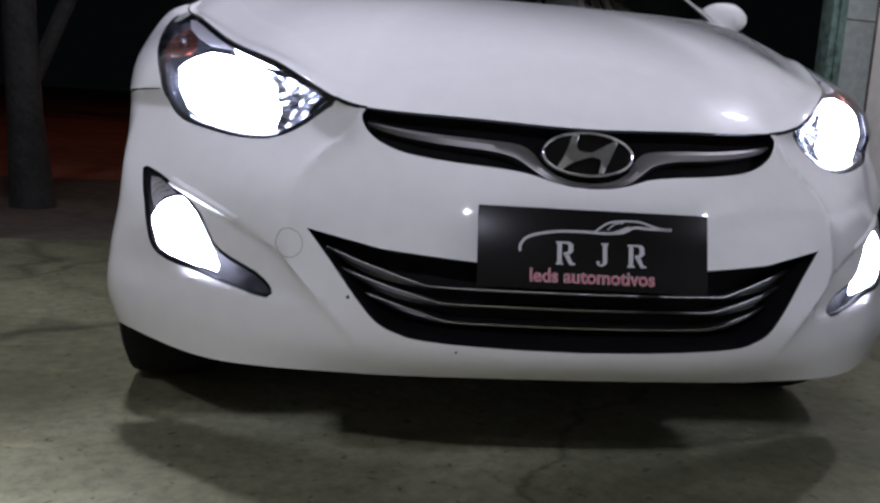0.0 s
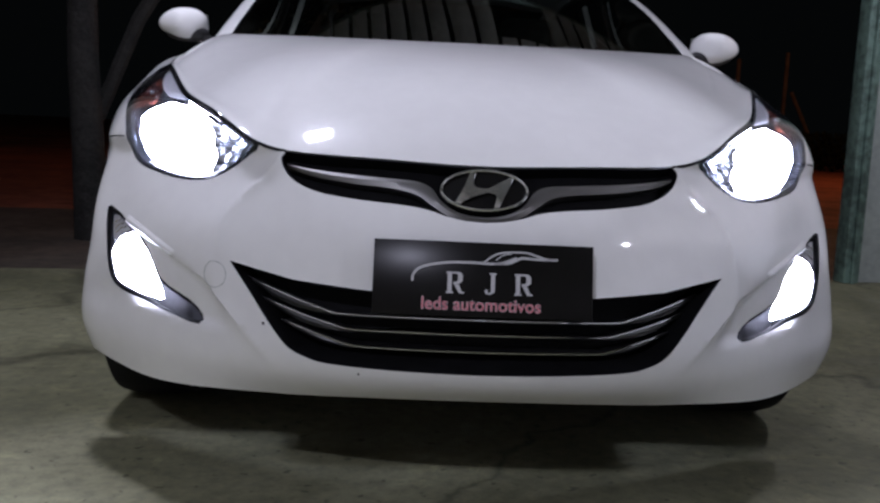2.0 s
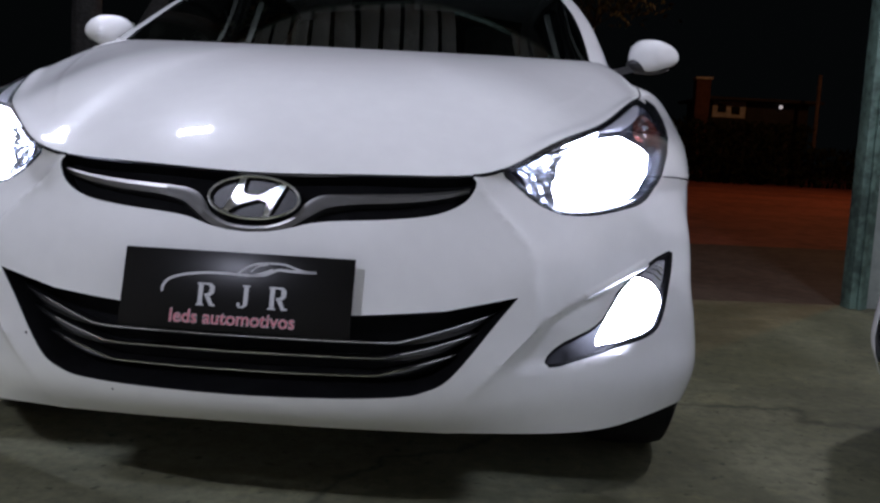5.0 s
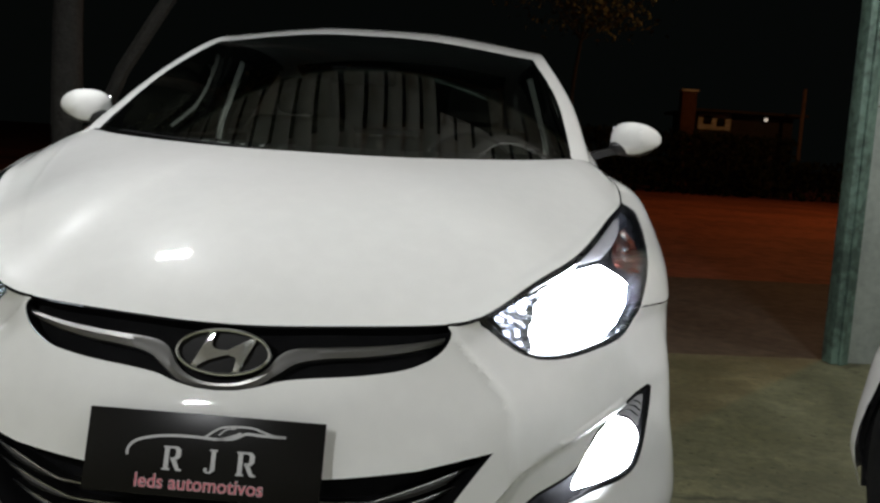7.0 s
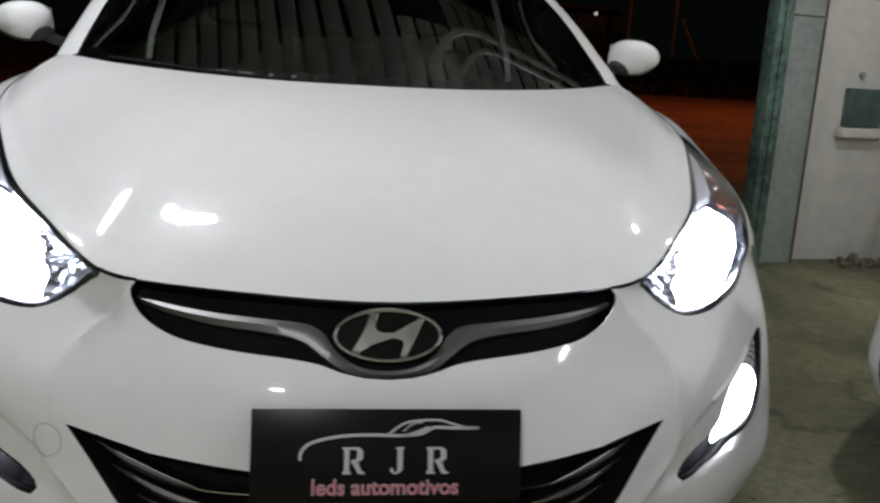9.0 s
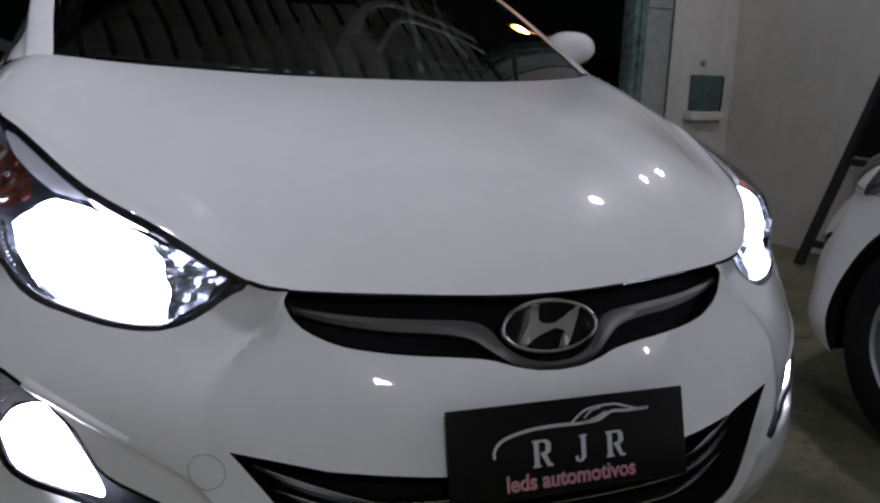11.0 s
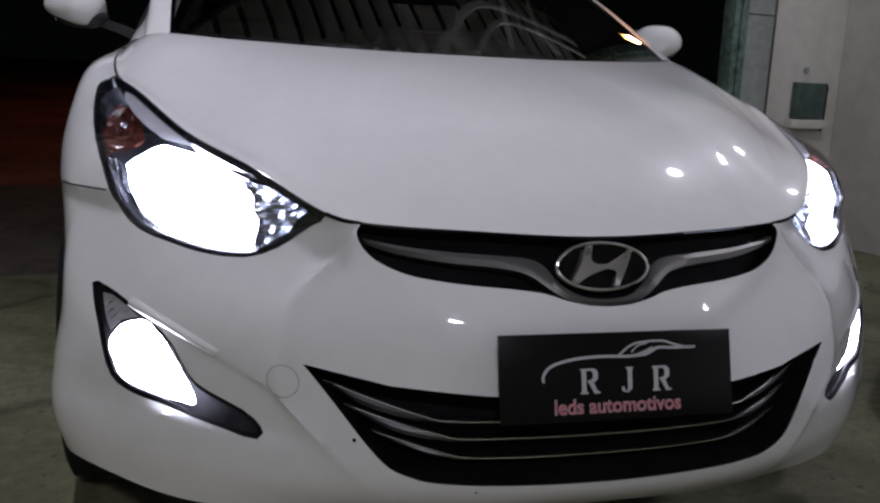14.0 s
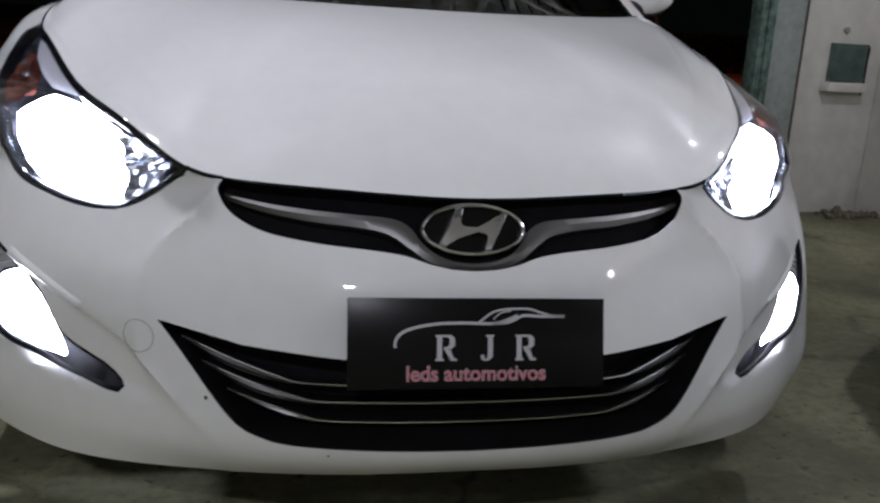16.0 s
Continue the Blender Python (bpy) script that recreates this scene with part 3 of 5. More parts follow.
def bonnet():
    cols, rows = 170, 90
    front = TOPLINE[:hood_end]
    d = np.concatenate([[0], np.cumsum(np.linalg.norm(np.diff(front, axis=0), axis=1))])
    d /= d[-1]
    s = np.linspace(0, 1, cols)
    f = np.stack([np.interp(s, d, front[:, k]) for k in range(3)], axis=1)
    ck = np.linspace(0, 1, len(COWL))
    warp = s ** 1.35
    c = curve(ck, COWL, warp)
    c[-1] = f[-1]
    c[:, 0] = np.minimum(c[:, 0], .775)
    out = np.zeros((rows, cols, 3))
    t = (np.linspace(0, 1, rows) ** 1.35)[:, None]
    for j in range(cols):
        a, b = f[j], c[j]
        run = np.linalg.norm(b - a)
        steep = np.array([0, .45, .45 * (1 - s[j] * .55)])
        a1 = a + steep * run * .52
        b1 = b - np.array([(b[0] - a[0]) * .3, .42 * run, .085 * run * (1 - .3 * s[j])])
        if s[j] > .22:
            k = float(smooth01((s[j] - .22) / .41))
            a1 = a1 * (1 - k) + (a + (b - a) * .33 + np.array([-.02 * run, 0, .055 * run])) * k
            b1 = b1 * (1 - k) + (a + (b - a) * .66 + np.array([-.02 * run, 0, .05 * run])) * k
        out[:, j] = (1 - t) ** 3 * a + 3 * t * (1 - t) ** 2 * a1 + 3 * t * t * (1 - t) * b1 + t ** 3 * b
    # a crease runs from the lamp's inner tip back to the foot of the pillar; the sheet dips outside it
    line_y = [.10, .16, .25, .38, .50, .68, .81, .95, 1.2]
    line_x = [.395, .425, .475, .530, .582, .634, .662, .690, .72]
    off = out[:, :, 0] - np.interp(out[:, :, 1], line_y, line_x)
    room = np.maximum(np.interp(out[:, :, 1], f[:, 1], f[:, 0]) - np.interp(out[:, :, 1], line_y, line_x), .02)
    q = np.clip(off / room, 0, 1)
    tall = smooth01((out[:, :, 1] - .13) / .10) * smooth01((1.05 - out[:, :, 1]) / .35) * smooth01(t / .10)
    out[:, :, 2] += tall * np.where(off < 0, -.0075 * np.exp(off / .075), -.0075 * (1 - q) ** 2 - .016 * q * (1 - q) ** 2) + tall * .0024 * np.exp(-np.abs(off) / .016)
    rim_lift = np.interp(f[:, 0], [.24, .32, .38, .44, .535, .64, .72, .78], [0, .002, .007, .012, .017, .010, .013, .004])
    for _ in range(14):
        rim_lift = np.convolve(np.pad(rim_lift, 2, mode="edge"), np.array([1, 4, 6, 4, 1]) / 16, "valid")
    out[:, :, 2] -= rim_lift[None, :] * (1 - t) ** 2 * (1 - np.exp(-(t / .075) ** 2))
    out += np.array([0, -.001, .0015])
    return out


HOOD = bonnet()
bm = bmesh.new()
grid(bm, HOOD)
grid(bm, HOOD * (-1, 1, 1), True)
lip = np.stack([HOOD[0], HOOD[0] + (0, .02, -.004)])
grid(bm, lip, True)
grid(bm, lip * (-1, 1, 1))
bmesh.ops.remove_doubles(bm, verts=bm.verts, dist=.0004)
part("bonnet", bm, PAINT, sedan, sharp=60)

lamp_tip = np.argmax(TOPLINE[:, 1] > .735)
for s in (1, -1):
    part("bonnet_seam", sweep(bmesh.new(), even(TOPLINE[lamp_tip:hood_end], 30) * (s, 1, 1) + np.array([s * .001, 0, .0012]), [(-.0022, -.004), (.0022, -.004), (.0022, .001), (-.0022, .001)], (s * .5, 0, 1)), MATT, sedan, "dark gap beside the bonnet")

    tip = TOPLINE[(TOPLINE[:, 0] > .374) & (TOPLINE[:, 0] < .430) & (TOPLINE[:, 1] < .3)]
    part("bonnet_gap", sweep(bmesh.new(), even(tip, 10) * (s, 1, 1) + np.array([0, -.0015, .0002]), [(-.0022, -.004), (.0022, -.004), (.0022, .0012), (-.0022, .0012)], (0, -.7, .7)), MATT, sedan, "dark gap under the bonnet edge")

# glasshouse: rows run back over the car, columns from the middle to the waistline
HOUSE = np.array([
    [(0, .765, .952), (.35, .820, .958), (.666, 1.015, .982), (.725, 1.09, .982), (.758, 1.17, .972), (.770, 1.25, .960)],
    [(0, 1.32, 1.225), (.32, 1.35, 1.215), (.646, 1.48, 1.185), (.703, 1.55, 1.165), (.740, 1.60, 1.07), (.770, 1.62, .980)],
    [(0, 1.76, 1.379), (.28, 1.80, 1.372), (.586, 1.91, 1.345), (.640, 1.97, 1.330), (.690, 2.05, 1.17), (.782, 2.10, .996)],
    [(0, 2.35, 1.468), (.28, 2.35, 1.460), (.575, 2.37, 1.420), (.633, 2.40, 1.380), (.700, 2.42, 1.19), (.786, 2.45, 1.006)],
    [(0, 3.05, 1.41), (.28, 3.05, 1.40), (.520, 3.00, 1.362), (.575, 2.98, 1.335), (.680, 3.00, 1.17), (.789, 3.05, 1.027)],
    [(0, 3.80, 1.09), (.30, 3.78, 1.085), (.560, 3.68, 1.07), (.620, 3.62, 1.06), (.700, 3.60, 1.05), (.786, 3.60, 1.037)],
])


def house(r, c):
    """The glasshouse at row r and column c."""
    full = np.concatenate([HOUSE[:, 2:0:-1] * (-1, 1, 1), HOUSE], axis=1)
    ck, rk = np.arange(-2, 6).astype(float), np.arange(6.0)
    lines = np.stack([curve(ck, full[i], c) for i in range(6)])
    return curve(rk, lines, r)


def pane(name, r0, r1, c0, c1, mat, both=False, nr=20, nc=20, lift=0.0, label="", parent=None, sides=(1, -1), thick=0.0):
    p = house(np.linspace(r0, r1, nr), np.linspace(c0, c1, nc))
    n = np.cross(np.gradient(p, axis=0), np.gradient(p, axis=1))
    n /= np.linalg.norm(n, axis=2)[:, :, None] + 1e-9
    n *= np.where((n * (p - (0, 2.2, .9))).sum(2) > 0, 1, -1)[:, :, None]
    p = p + n * lift
    bm = bmesh.new()
    for s in sides:
        grid(bm, p * (s, 1, 1), s < 0)
        if thick:
            grid(bm, (p - n * thick) * (s, 1, 1), s > 0)
    bmesh.ops.remove_doubles(bm, verts=bm.verts, dist=.0006)
    return part(name, bm, mat, parent or sedan, label)


windscreen = pane("windscreen", .0, 2.0, 0, 2, SCREEN, label="dark tinted windscreen")
windscreen.visible_shadow = False
for s in (1, -1):
    # the pillar broadens at its foot and runs out into the fender
    rr = np.linspace(0, 2.05, 40)
    foot = 3.0 + 1.95 * smooth01((.42 - rr) / .42)
    p = np.stack([house([r], np.linspace(2.0, c, 14))[0] for r, c in zip(rr, foot)])
    p[:, :, 2] += .004 * smooth01((.5 - rr) / .3)[:, None]
    part("windscreen_pillar", grid(bmesh.new(), p * (s, 1, 1), s < 0), PAINT, sedan)
    g = pane("front_side_window", .62, 2.55, 3.12, 4.98, SCREEN, sides=(s,))
    g.visible_shadow = False
    g = pane("rear_side_window", 2.72, 3.95, 3.12, 4.98, SCREEN, sides=(s,))
    g.visible_shadow = False
    pane("window_frame", .3, 4.0, 3.0, 3.12, BLACK, sides=(s,), nr=40, nc=4)
    pane("centre_pillar", 2.55, 2.72, 3.12, 4.98, BLACK, sides=(s,), nr=4)
    pane("quarter_panel", 3.95, 5.0, 2.0, 5.0, PAINT, sides=(s,))
    pane("mirror_corner", .36, .62, 3.12, 4.98, BLACK, sides=(s,), nr=8)
pane("roof", 2.0, 4.0, 0, 3.0, PAINT, nr=30, nc=24)
rear_glass = pane("rear_window", 4.0, 5.0, 0, 2.0, SCREEN)
rear_glass.visible_shadow = False
pane("windscreen_border", .0, .13, 0, 2.0, MATT, lift=-.004, nr=4, label="black printed border at the foot of the windscreen")
for s in (1, -1):
    pane("screen_edge", .0, 2.0, 1.95, 2.0, MATT, lift=-.003, nr=24, nc=3, label="black seal along the pillar", sides=(s,))

# small printed marks along the foot of the windscreen
for c0, c1 in ((.93, .86), (.80, .70), (.60, .57), (.45, .42), (.30, .27)):
    pane("printed_mark", .085, .105, c1, c0, PALE, lift=-.0025, nr=2, nc=4, label="pale printed mark", sides=(-1,))

# boot lid between the rear window and the tail
tail0 = np.argmax(TOPLINE[:, 1] > 3.60)
rear_edge = even(TOPLINE[tail0:][::-1], 40)
front_edge = even(house([5.0], np.linspace(0, 5, 60))[0], 40)
t = np.linspace(0, 1, 16)[:, None, None]
lid = front_edge[None] * (1 - t) + rear_edge[None] * t + np.array([0, 0, .02]) * (4 * t * (1 - t))
bm = grid(grid(bmesh.new(), lid), lid * (-1, 1, 1), True)
bmesh.ops.remove_doubles(bm, verts=bm.verts, dist=.0004)
part("boot_lid", bm, PAINT, sedan)
part("underbody", box(box(bmesh.new(), -.46, .46, .30, 4.3, .20, .32, .01), -.80, .80, 1.22, 3.08, .19, .30, .01), BLACK, sedan, "black underbody")
bm = bmesh.new()
dam = even([tuple(q) for q in surface(np.linspace(0, .95, 30), np.full(30, 0.0))], 30)
low = np.stack([dam + (0, .03, .012), dam + (0, .05, -.004), dam + (0, .12, -.004), dam + (0, .2, .03)])
grid(bm, low)
grid(bm, low * (-1, 1, 1), True)
part("air_dam", bm, BLACK, sedan, "black air dam under the bumper")
for y0 in AXLES:
    for s in (1, -1):
        bm = bmesh.new()
        ring = [[(s * x, y0 + (ARCH_R + .012) * math.cos(radians(a)), .31 + (ARCH_R + .012) * math.sin(radians(a))) for a in range(-15, 196, 7)] for x in (.48, .60, .72, .85)]
        grid(bm, np.array(ring))
        c = bm.verts.new((s * .48, y0, .31))
        inner = [v for v in bm.verts if abs(abs(v.co.x) - .48) < 1e-4 and v is not c]
        for a, b in zip(inner, inner[1:]):
            bm.faces.new((a, b, c))
        part("wheel_arch_liner", bm, BLACK, sedan)


def wheel(place, s, parent):
    """Tyre with a five-spoke rim; s is the outer side."""
    tyre = part("wheel", lathe(bmesh.new(), [(-.095, .215), (-.102, .25), (-.103, .285), (-.092, .308), (-.06, .316), (0, .318), (.06, .316), (.092, .308), (.103, .285), (.102, .25), (.095, .215), (.06, .205), (-.06, .205)], 56), RUBBER, parent, "black tyre on a silver alloy rim")
    tyre.matrix_world = pose(*place)
    rim = lathe(bmesh.new(), [(s * .095, .218), (s * .085, .205), (s * .02, .196), (-s * .09, .196), (-s * .09, .206), (s * .07, .212)], 48)
    part("rim", rim, ALLOY, tyre)
    for k in range(5):
        a = 2 * math.pi * k / 5 + .3
        path = [(s * .075, .045 * math.cos(a), .045 * math.sin(a)), (s * .088, .11 * math.cos(a), .11 * math.sin(a)), (s * .078, .200 * math.cos(a), .200 * math.sin(a))]
        part("spoke", sweep(bmesh.new(), path, [(-.036, -.012), (.036, -.012), (.028, .008), (-.028, .008)], up=(s, 0, 0)), ALLOY, tyre)
    part("hub_cap", lathe(bmesh.new(), [(s * .06, .001), (s * .098, .001), (s * .096, .03), (s * .085, .052), (s * .06, .055)], 24), ALLOY, tyre)
    part("brake_disc", lathe(bmesh.new(), [(s * .0, .001), (s * .012, .001), (s * .012, .14), (s * .0, .14)], 32), MATT, tyre)


for y0 in AXLES:
    for s in (1, -1):
        wheel((s * .775, y0, WHEEL_R), s, sedan)

# ---- grilles ----
bm = flange(skin(FACES["upper"], -.032), REGIONS["upper"], .033, lift=-.004)
part("upper_grille", bm, MATT, sedan, "black upper grille")
part("lower_grille", flange(skin(FACES["lower"], -.075), REGIONS["lower"], .076, lift=-.003), MATT, sedan, "black lower grille")


def bar(name, points, height, depth, inset, mat, label="", both=True, steps=6):
    line = rounded(points, steps, False)
    p, n = on_body(line, inset)
    section = [(-height / 2, -depth), (height / 2, -depth), (height / 2, -.2 * depth), (height * .3, 0), (-height * .3, 0), (-height / 2, -.2 * depth)]
    bm = bmesh.new()
    for s in ((1, -1) if both else (1,)):
        sweep(bm, p * (s, 1, 1), section, n * (s, 1, 1))
    bmesh.ops.remove_doubles(bm, verts=bm.verts, dist=.0005)
    return part(name, bm, mat, sedan, label)


def wedge(points, heights):
    """A grille bar hanging from its upper edge, swelling towards its outer end."""
    line = np.array(rounded([(*p, h) for p, h in zip(points, heights)], 6, False))
    rows = []
    for k, inset in ((0, .072), (0, .041), (.5, .037), (1, .041), (1, .072)):
        p, _ = on_body([(x, z - k * h) for x, z, h in line], inset)
        p[0, 0] = 0
        rows.append(p)
    rows = np.array(rows)
    bm = grid(grid(bmesh.new(), rows), rows * (-1, 1, 1), True)
    bmesh.ops.remove_doubles(bm, verts=bm.verts, dist=.0003)
    return part("grille_bar", bm, DARKSATIN, sedan, "dark satin chrome grille bar")


for pts, swell in (([(0, .411), (.10, .411), (.19, .411), (.272, .412), (.300, .418), (.345, .430), (.400, .445), (.452, .461)], (.004, .004, .004, .005, .009, .015, .016, .003)),
                   ([(0, .381), (.08, .381), (.155, .381), (.245, .3815), (.280, .389), (.346, .405), (.424, .426)], (.004, .004, .004, .006, .012, .017, .003)),
                   ([(0, .345), (.08, .345), (.155, .345), (.232, .346), (.262, .353), (.305, .366), (.382, .387)], (.004, .004, .004, .006, .011, .015, .003))):
    wedge(pts, swell)
    bar("bar_edge", pts, .0024, .004, .0355, CHROME, "bright chrome edge")


def wing():
    """Satin band that dips under the emblem and runs out to both ends of the upper grille."""
    top = rounded([(0, .597), (.03, .5995), (.058, .609), (.080, .625), (.094, .643), (.12, .655), (.18, .659), (.25, .662), (.32, .667), (.374, .674)], 5, False)
    low = rounded([(0, .585), (.035, .588), (.07, .598), (.100, .616), (.13, .633), (.18, .641), (.25, .645), (.32, .653), (.372, .664)], 5, False)
    n = 44
    a, b = even([(x, 0, z) for x, z in top], n)[:, (0, 2)], even([(x, 0, z) for x, z in low], n)[:, (0, 2)]
    rows = []
    for k, inset in ((0, .024), (.03, .008), (.5, .004), (.97, .008), (1, .026)):
        p, _ = on_body(list(a * (1 - k) + b * k), inset)
        p[0, 0] = 0
        rows.append(p)
    rows = np.array(rows)
    bm = grid(grid(bmesh.new(), rows), rows * (-1, 1, 1), True)
    bmesh.ops.remove_doubles(bm, verts=bm.verts, dist=.0003)
    return part("grille_wing", bm, SATIN, sedan, "satin chrome grille wing")


wing()

# oval emblem: a chrome ring with a slanted mark
EM = pose(0.001, -.003, .638, 90 - 17, 0, 0)
ring = [EM @ Vector((.0790 * math.cos(a), .0375 * math.sin(a), 0)) for a in np.linspace(0, 2 * math.pi, 64, endpoint=False)]
bm = bmesh.new()
rings = []
for k, q in enumerate(ring):
    along = (ring[(k + 1) % 64] - ring[k - 1]).normalized()
    out = (EM.to_3x3() @ Vector((0, 0, 1))).normalized()
    side = along.cross(out)
    rings.append([bm.verts.new(q + side * a + out * b) for a, b in ((-.0036, -.008), (.0036, -.008), (.0035, -.001), (.0022, .0022), (0, .0030), (-.0022, .0022), (-.0035, -.001))])
for k in range(64):
    for j in range(7):
        a, b = rings[k], rings[(k + 1) % 64]
        bm.faces.new((a[j], a[(j + 1) % 7], b[(j + 1) % 7], b[j]))
emblem = part("emblem_ring", bm, EMBLEM, sedan, "oval chrome emblem ring", sharp=25)
MARK = [(-27, 35), (-14, 34), (-20, 20), (-23, 11), (-18, 4), (-8, 1), (8, 4), (27, 11), (39, 19), (44, 27), (57, 26), (51, 15), (41, -8), (33, -24), (29, -35), (17, -35), (23, -21), (28, -11), (22, -4), (8, -4), (-11, -7), (-27, -13), (-37, -23), (-42, -29), (-55, -25), (-46, -10), (-38, 6), (-32, 21)]
bm = bmesh.new()
low, mid_, top_ = ([bm.verts.new(EM @ Vector(((x - .5) * .001 * k, y * .00097 * k, h))) for x, y in MARK] for k, h in ((1, -.008), (1, -.0005), (.965, .0022)))
for a, b in ((low, mid_), (mid_, top_)):
    for i in range(len(MARK)):
        bm.faces.new((a[i], a[i - 1], b[i - 1], b[i]))
bmesh.ops.bevel(bm, geom=list(bm.faces.new(top_).edges), offset=.0028, segments=3, profile=.5, affect="EDGES")
part("emblem_mark", bm, EMBLEM, emblem, "slanted chrome mark", sharp=25)
bm = bmesh.new()
disc = [bm.verts.new(EM @ Vector((.076 * math.cos(a), .0362 * math.sin(a), -.009))) for a in np.linspace(0, 2 * math.pi, 48, endpoint=False)]
bm.faces.new(disc)
part("emblem_field", bm, BOARD, emblem, "black field", smooth=False)

# ---- headlamps ----


def patch(points, inset, sides, axes=(0, 2), bulge=0.0, step=.012, facets=0.0, tilt=0.0, level=0.0):
    """A sheet over a closed outline on the body, sunk by inset at its middle and following the skin."""
    from mathutils import geometry
    poly = dense(locate(points, axes), step)
    arr = np.array(poly)
    lo, hi = arr.min(axis=0), arr.max(axis=0)
    pts = list(poly)
    for u in np.arange(lo[0], hi[0], step):
        for v in np.arange(lo[1], hi[1], step):
            if inside((u, v), poly) and np.abs(arr - (u, v)).max(axis=1).min() > step * .4:
                pts.append((u, v))
    k = len(poly)
    verts, _, faces, _, _, _ = geometry.delaunay_2d_cdt([Vector(q) for q in pts], [(i, (i + 1) % k) for i in range(k)], [], 1, 1e-5)
    uv = np.array([tuple(v) for v in verts])
    p, n = body(uv[:, 0], uv[:, 1])
    d = np.array([np.hypot(*(arr - q).T).min() for q in uv])
    sink = inset + bulge * np.sqrt(np.clip(d / max(d.max(), 1e-6), 0, 1))
    sink = sink + facets * np.array([noise.noise((q[0] * 91, q[1] * 87, 1)) for q in uv])
    sink = sink + tilt * (p[:, 0].max() - p[:, 0])
    p = p - n * sink[:, None]
    p[:, 1] += level * np.clip(LAMP_BACK - p[:, 1], 0, 1)
    bm = bmesh.new()
    for s in sides:
        vs = [bm.verts.new((q[0] * s, q[1], q[2])) for q in p]
        for f in faces:
            bm.faces.new([vs[i] for i in (f if s > 0 else f[::-1])])
    return bm


LAMP_BACK = .40
BOWL_XZ = [(.675, .798), (.709, .783), (.715, .779), (.730, .770), (.746, .755), (.740, .714), (.730, .678), (.692, .659), (.645, .646), (.590, .641), (.560, .637), (.539, .646), (.529, .683), (.532, .726), (.550, .751), (.592, .774), (.630, .790)]
INNER_XZ = [(.537, .722), (.552, .746), (.512, .738), (.470, .718), (.458, .706), (.462, .697), (.490, .674), (.542, .647), (.534, .685)]
TURN_XZ = [(.716, .828), (.736, .846), (.762, .848), (.782, .826), (.785, .798), (.772, .770), (.740, .772), (.706, .796)]
STRIP_XZ = [(.752, .867), (.722, .857), (.690, .836), (.660, .815), (.622, .789), (.674, .797), (.704, .814), (.736, .838)]
SIDE_XZ = [(.746, .690), (.762, .712), (.782, .756), (.752, .752), (.748, .725)]


def rim(poly, width, lift, s):
    """A flat band along the inside of an outline on the body."""
    uv = np.array(poly)
    p, n = body(uv[:, 0], uv[:, 1])
    area = (uv[:, 0] * np.roll(uv[:, 1], -1) - np.roll(uv[:, 0], -1) * uv[:, 1]).sum()
    along = np.roll(p, -2, axis=0) - np.roll(p, 2, axis=0)
    inward = np.cross(n, along) * np.sign(area)
    inward /= np.linalg.norm(inward, axis=1)[:, None]
    rows = np.stack([p + n * lift, p + n * (lift + .0006) + inward * width * .5, p + n * (lift - .001) + inward * width, p + n * (lift - .02) + inward * (width + .002)]) * (s, 1, 1)
    rows = np.concatenate([rows, rows[:, :1]], axis=1)
    return grid(bmesh.new(), rows, s < 0)


for s in (1, -1):
    lens = part("headlamp", skin(FACES["lamp"], .001, sides=(s,)), LENS, sedan, "lit headlamp behind a clear lens")
    lens.visible_shadow = False
    part("housing", flange(skin(FACES["lamp"], -.098, sides=(s,), keep=lambda c: not inside((c[0], c[2]), BOWL_XZ)), REGIONS["lamp"], .097, sides=(s,), shrink=.10), HOUSING, lens, "gloss black lamp housing")
    part("bezel", rim(REGIONS["lamp"], .0125, -.0012, s), GLOSS, lens, "black lamp rim")
    part("reflector", patch(BOWL_XZ, .018, (s,), bulge=.020, level=.65), BEAM, lens, "glaring white lamp reflector")
    mouth, _ = on_body(BOWL_XZ + BOWL_XZ[:1], .018)
    part("reflector_wall", grid(bmesh.new(), np.stack([mouth + (0, -.002, 0), mouth + np.array([[0, .65, 0]]) * np.clip(LAMP_BACK - mouth[:, 1:2], 0, 1) + (0, .003, 0)]) * (s, 1, 1), s < 0), FACET, lens, "bright wall of the reflector")
    part("inner_reflector", patch(INNER_XZ, .010, (s,), bulge=.012, step=.011, facets=.007), FACET, lens, "clear faceted reflector", smooth=False)
    turn = part("turn_signal", patch(TURN_XZ, .010, (s,), bulge=.012, step=.014, facets=.008), AMBER, lens, "amber turn signal", smooth=False)
    c, n = on_body([(.750, .815)], .014)
    bm = bmesh.new()
    bmesh.ops.create_icosphere(bm, subdivisions=2, radius=.009, matrix=pose(c[0][0] * s, c[0][1], c[0][2]))
    part("signal_bulb", bm, CHROME, turn, "small clear bulb")
    bm = bmesh.new()
    for k in range(11):
        for o in (0, .0085):
            q, _ = on_body([(.744 + .0016 * k + o, .688 + .0068 * k)], .008)
            bmesh.ops.create_icosphere(bm, subdivisions=1, radius=.0028, matrix=pose(q[0][0] * s, q[0][1], q[0][2]))
    part("beads", bm, FACET, lens, "two rows of small clear beads")
    part("trim_strip", patch(STRIP_XZ, .0045, (s,)), TRIM, lens, "grey trim along the top")
    part("side_reflector", patch(SIDE_XZ, .010, (s,), bulge=.006, step=.008, facets=.005), FACET, lens, smooth=False)

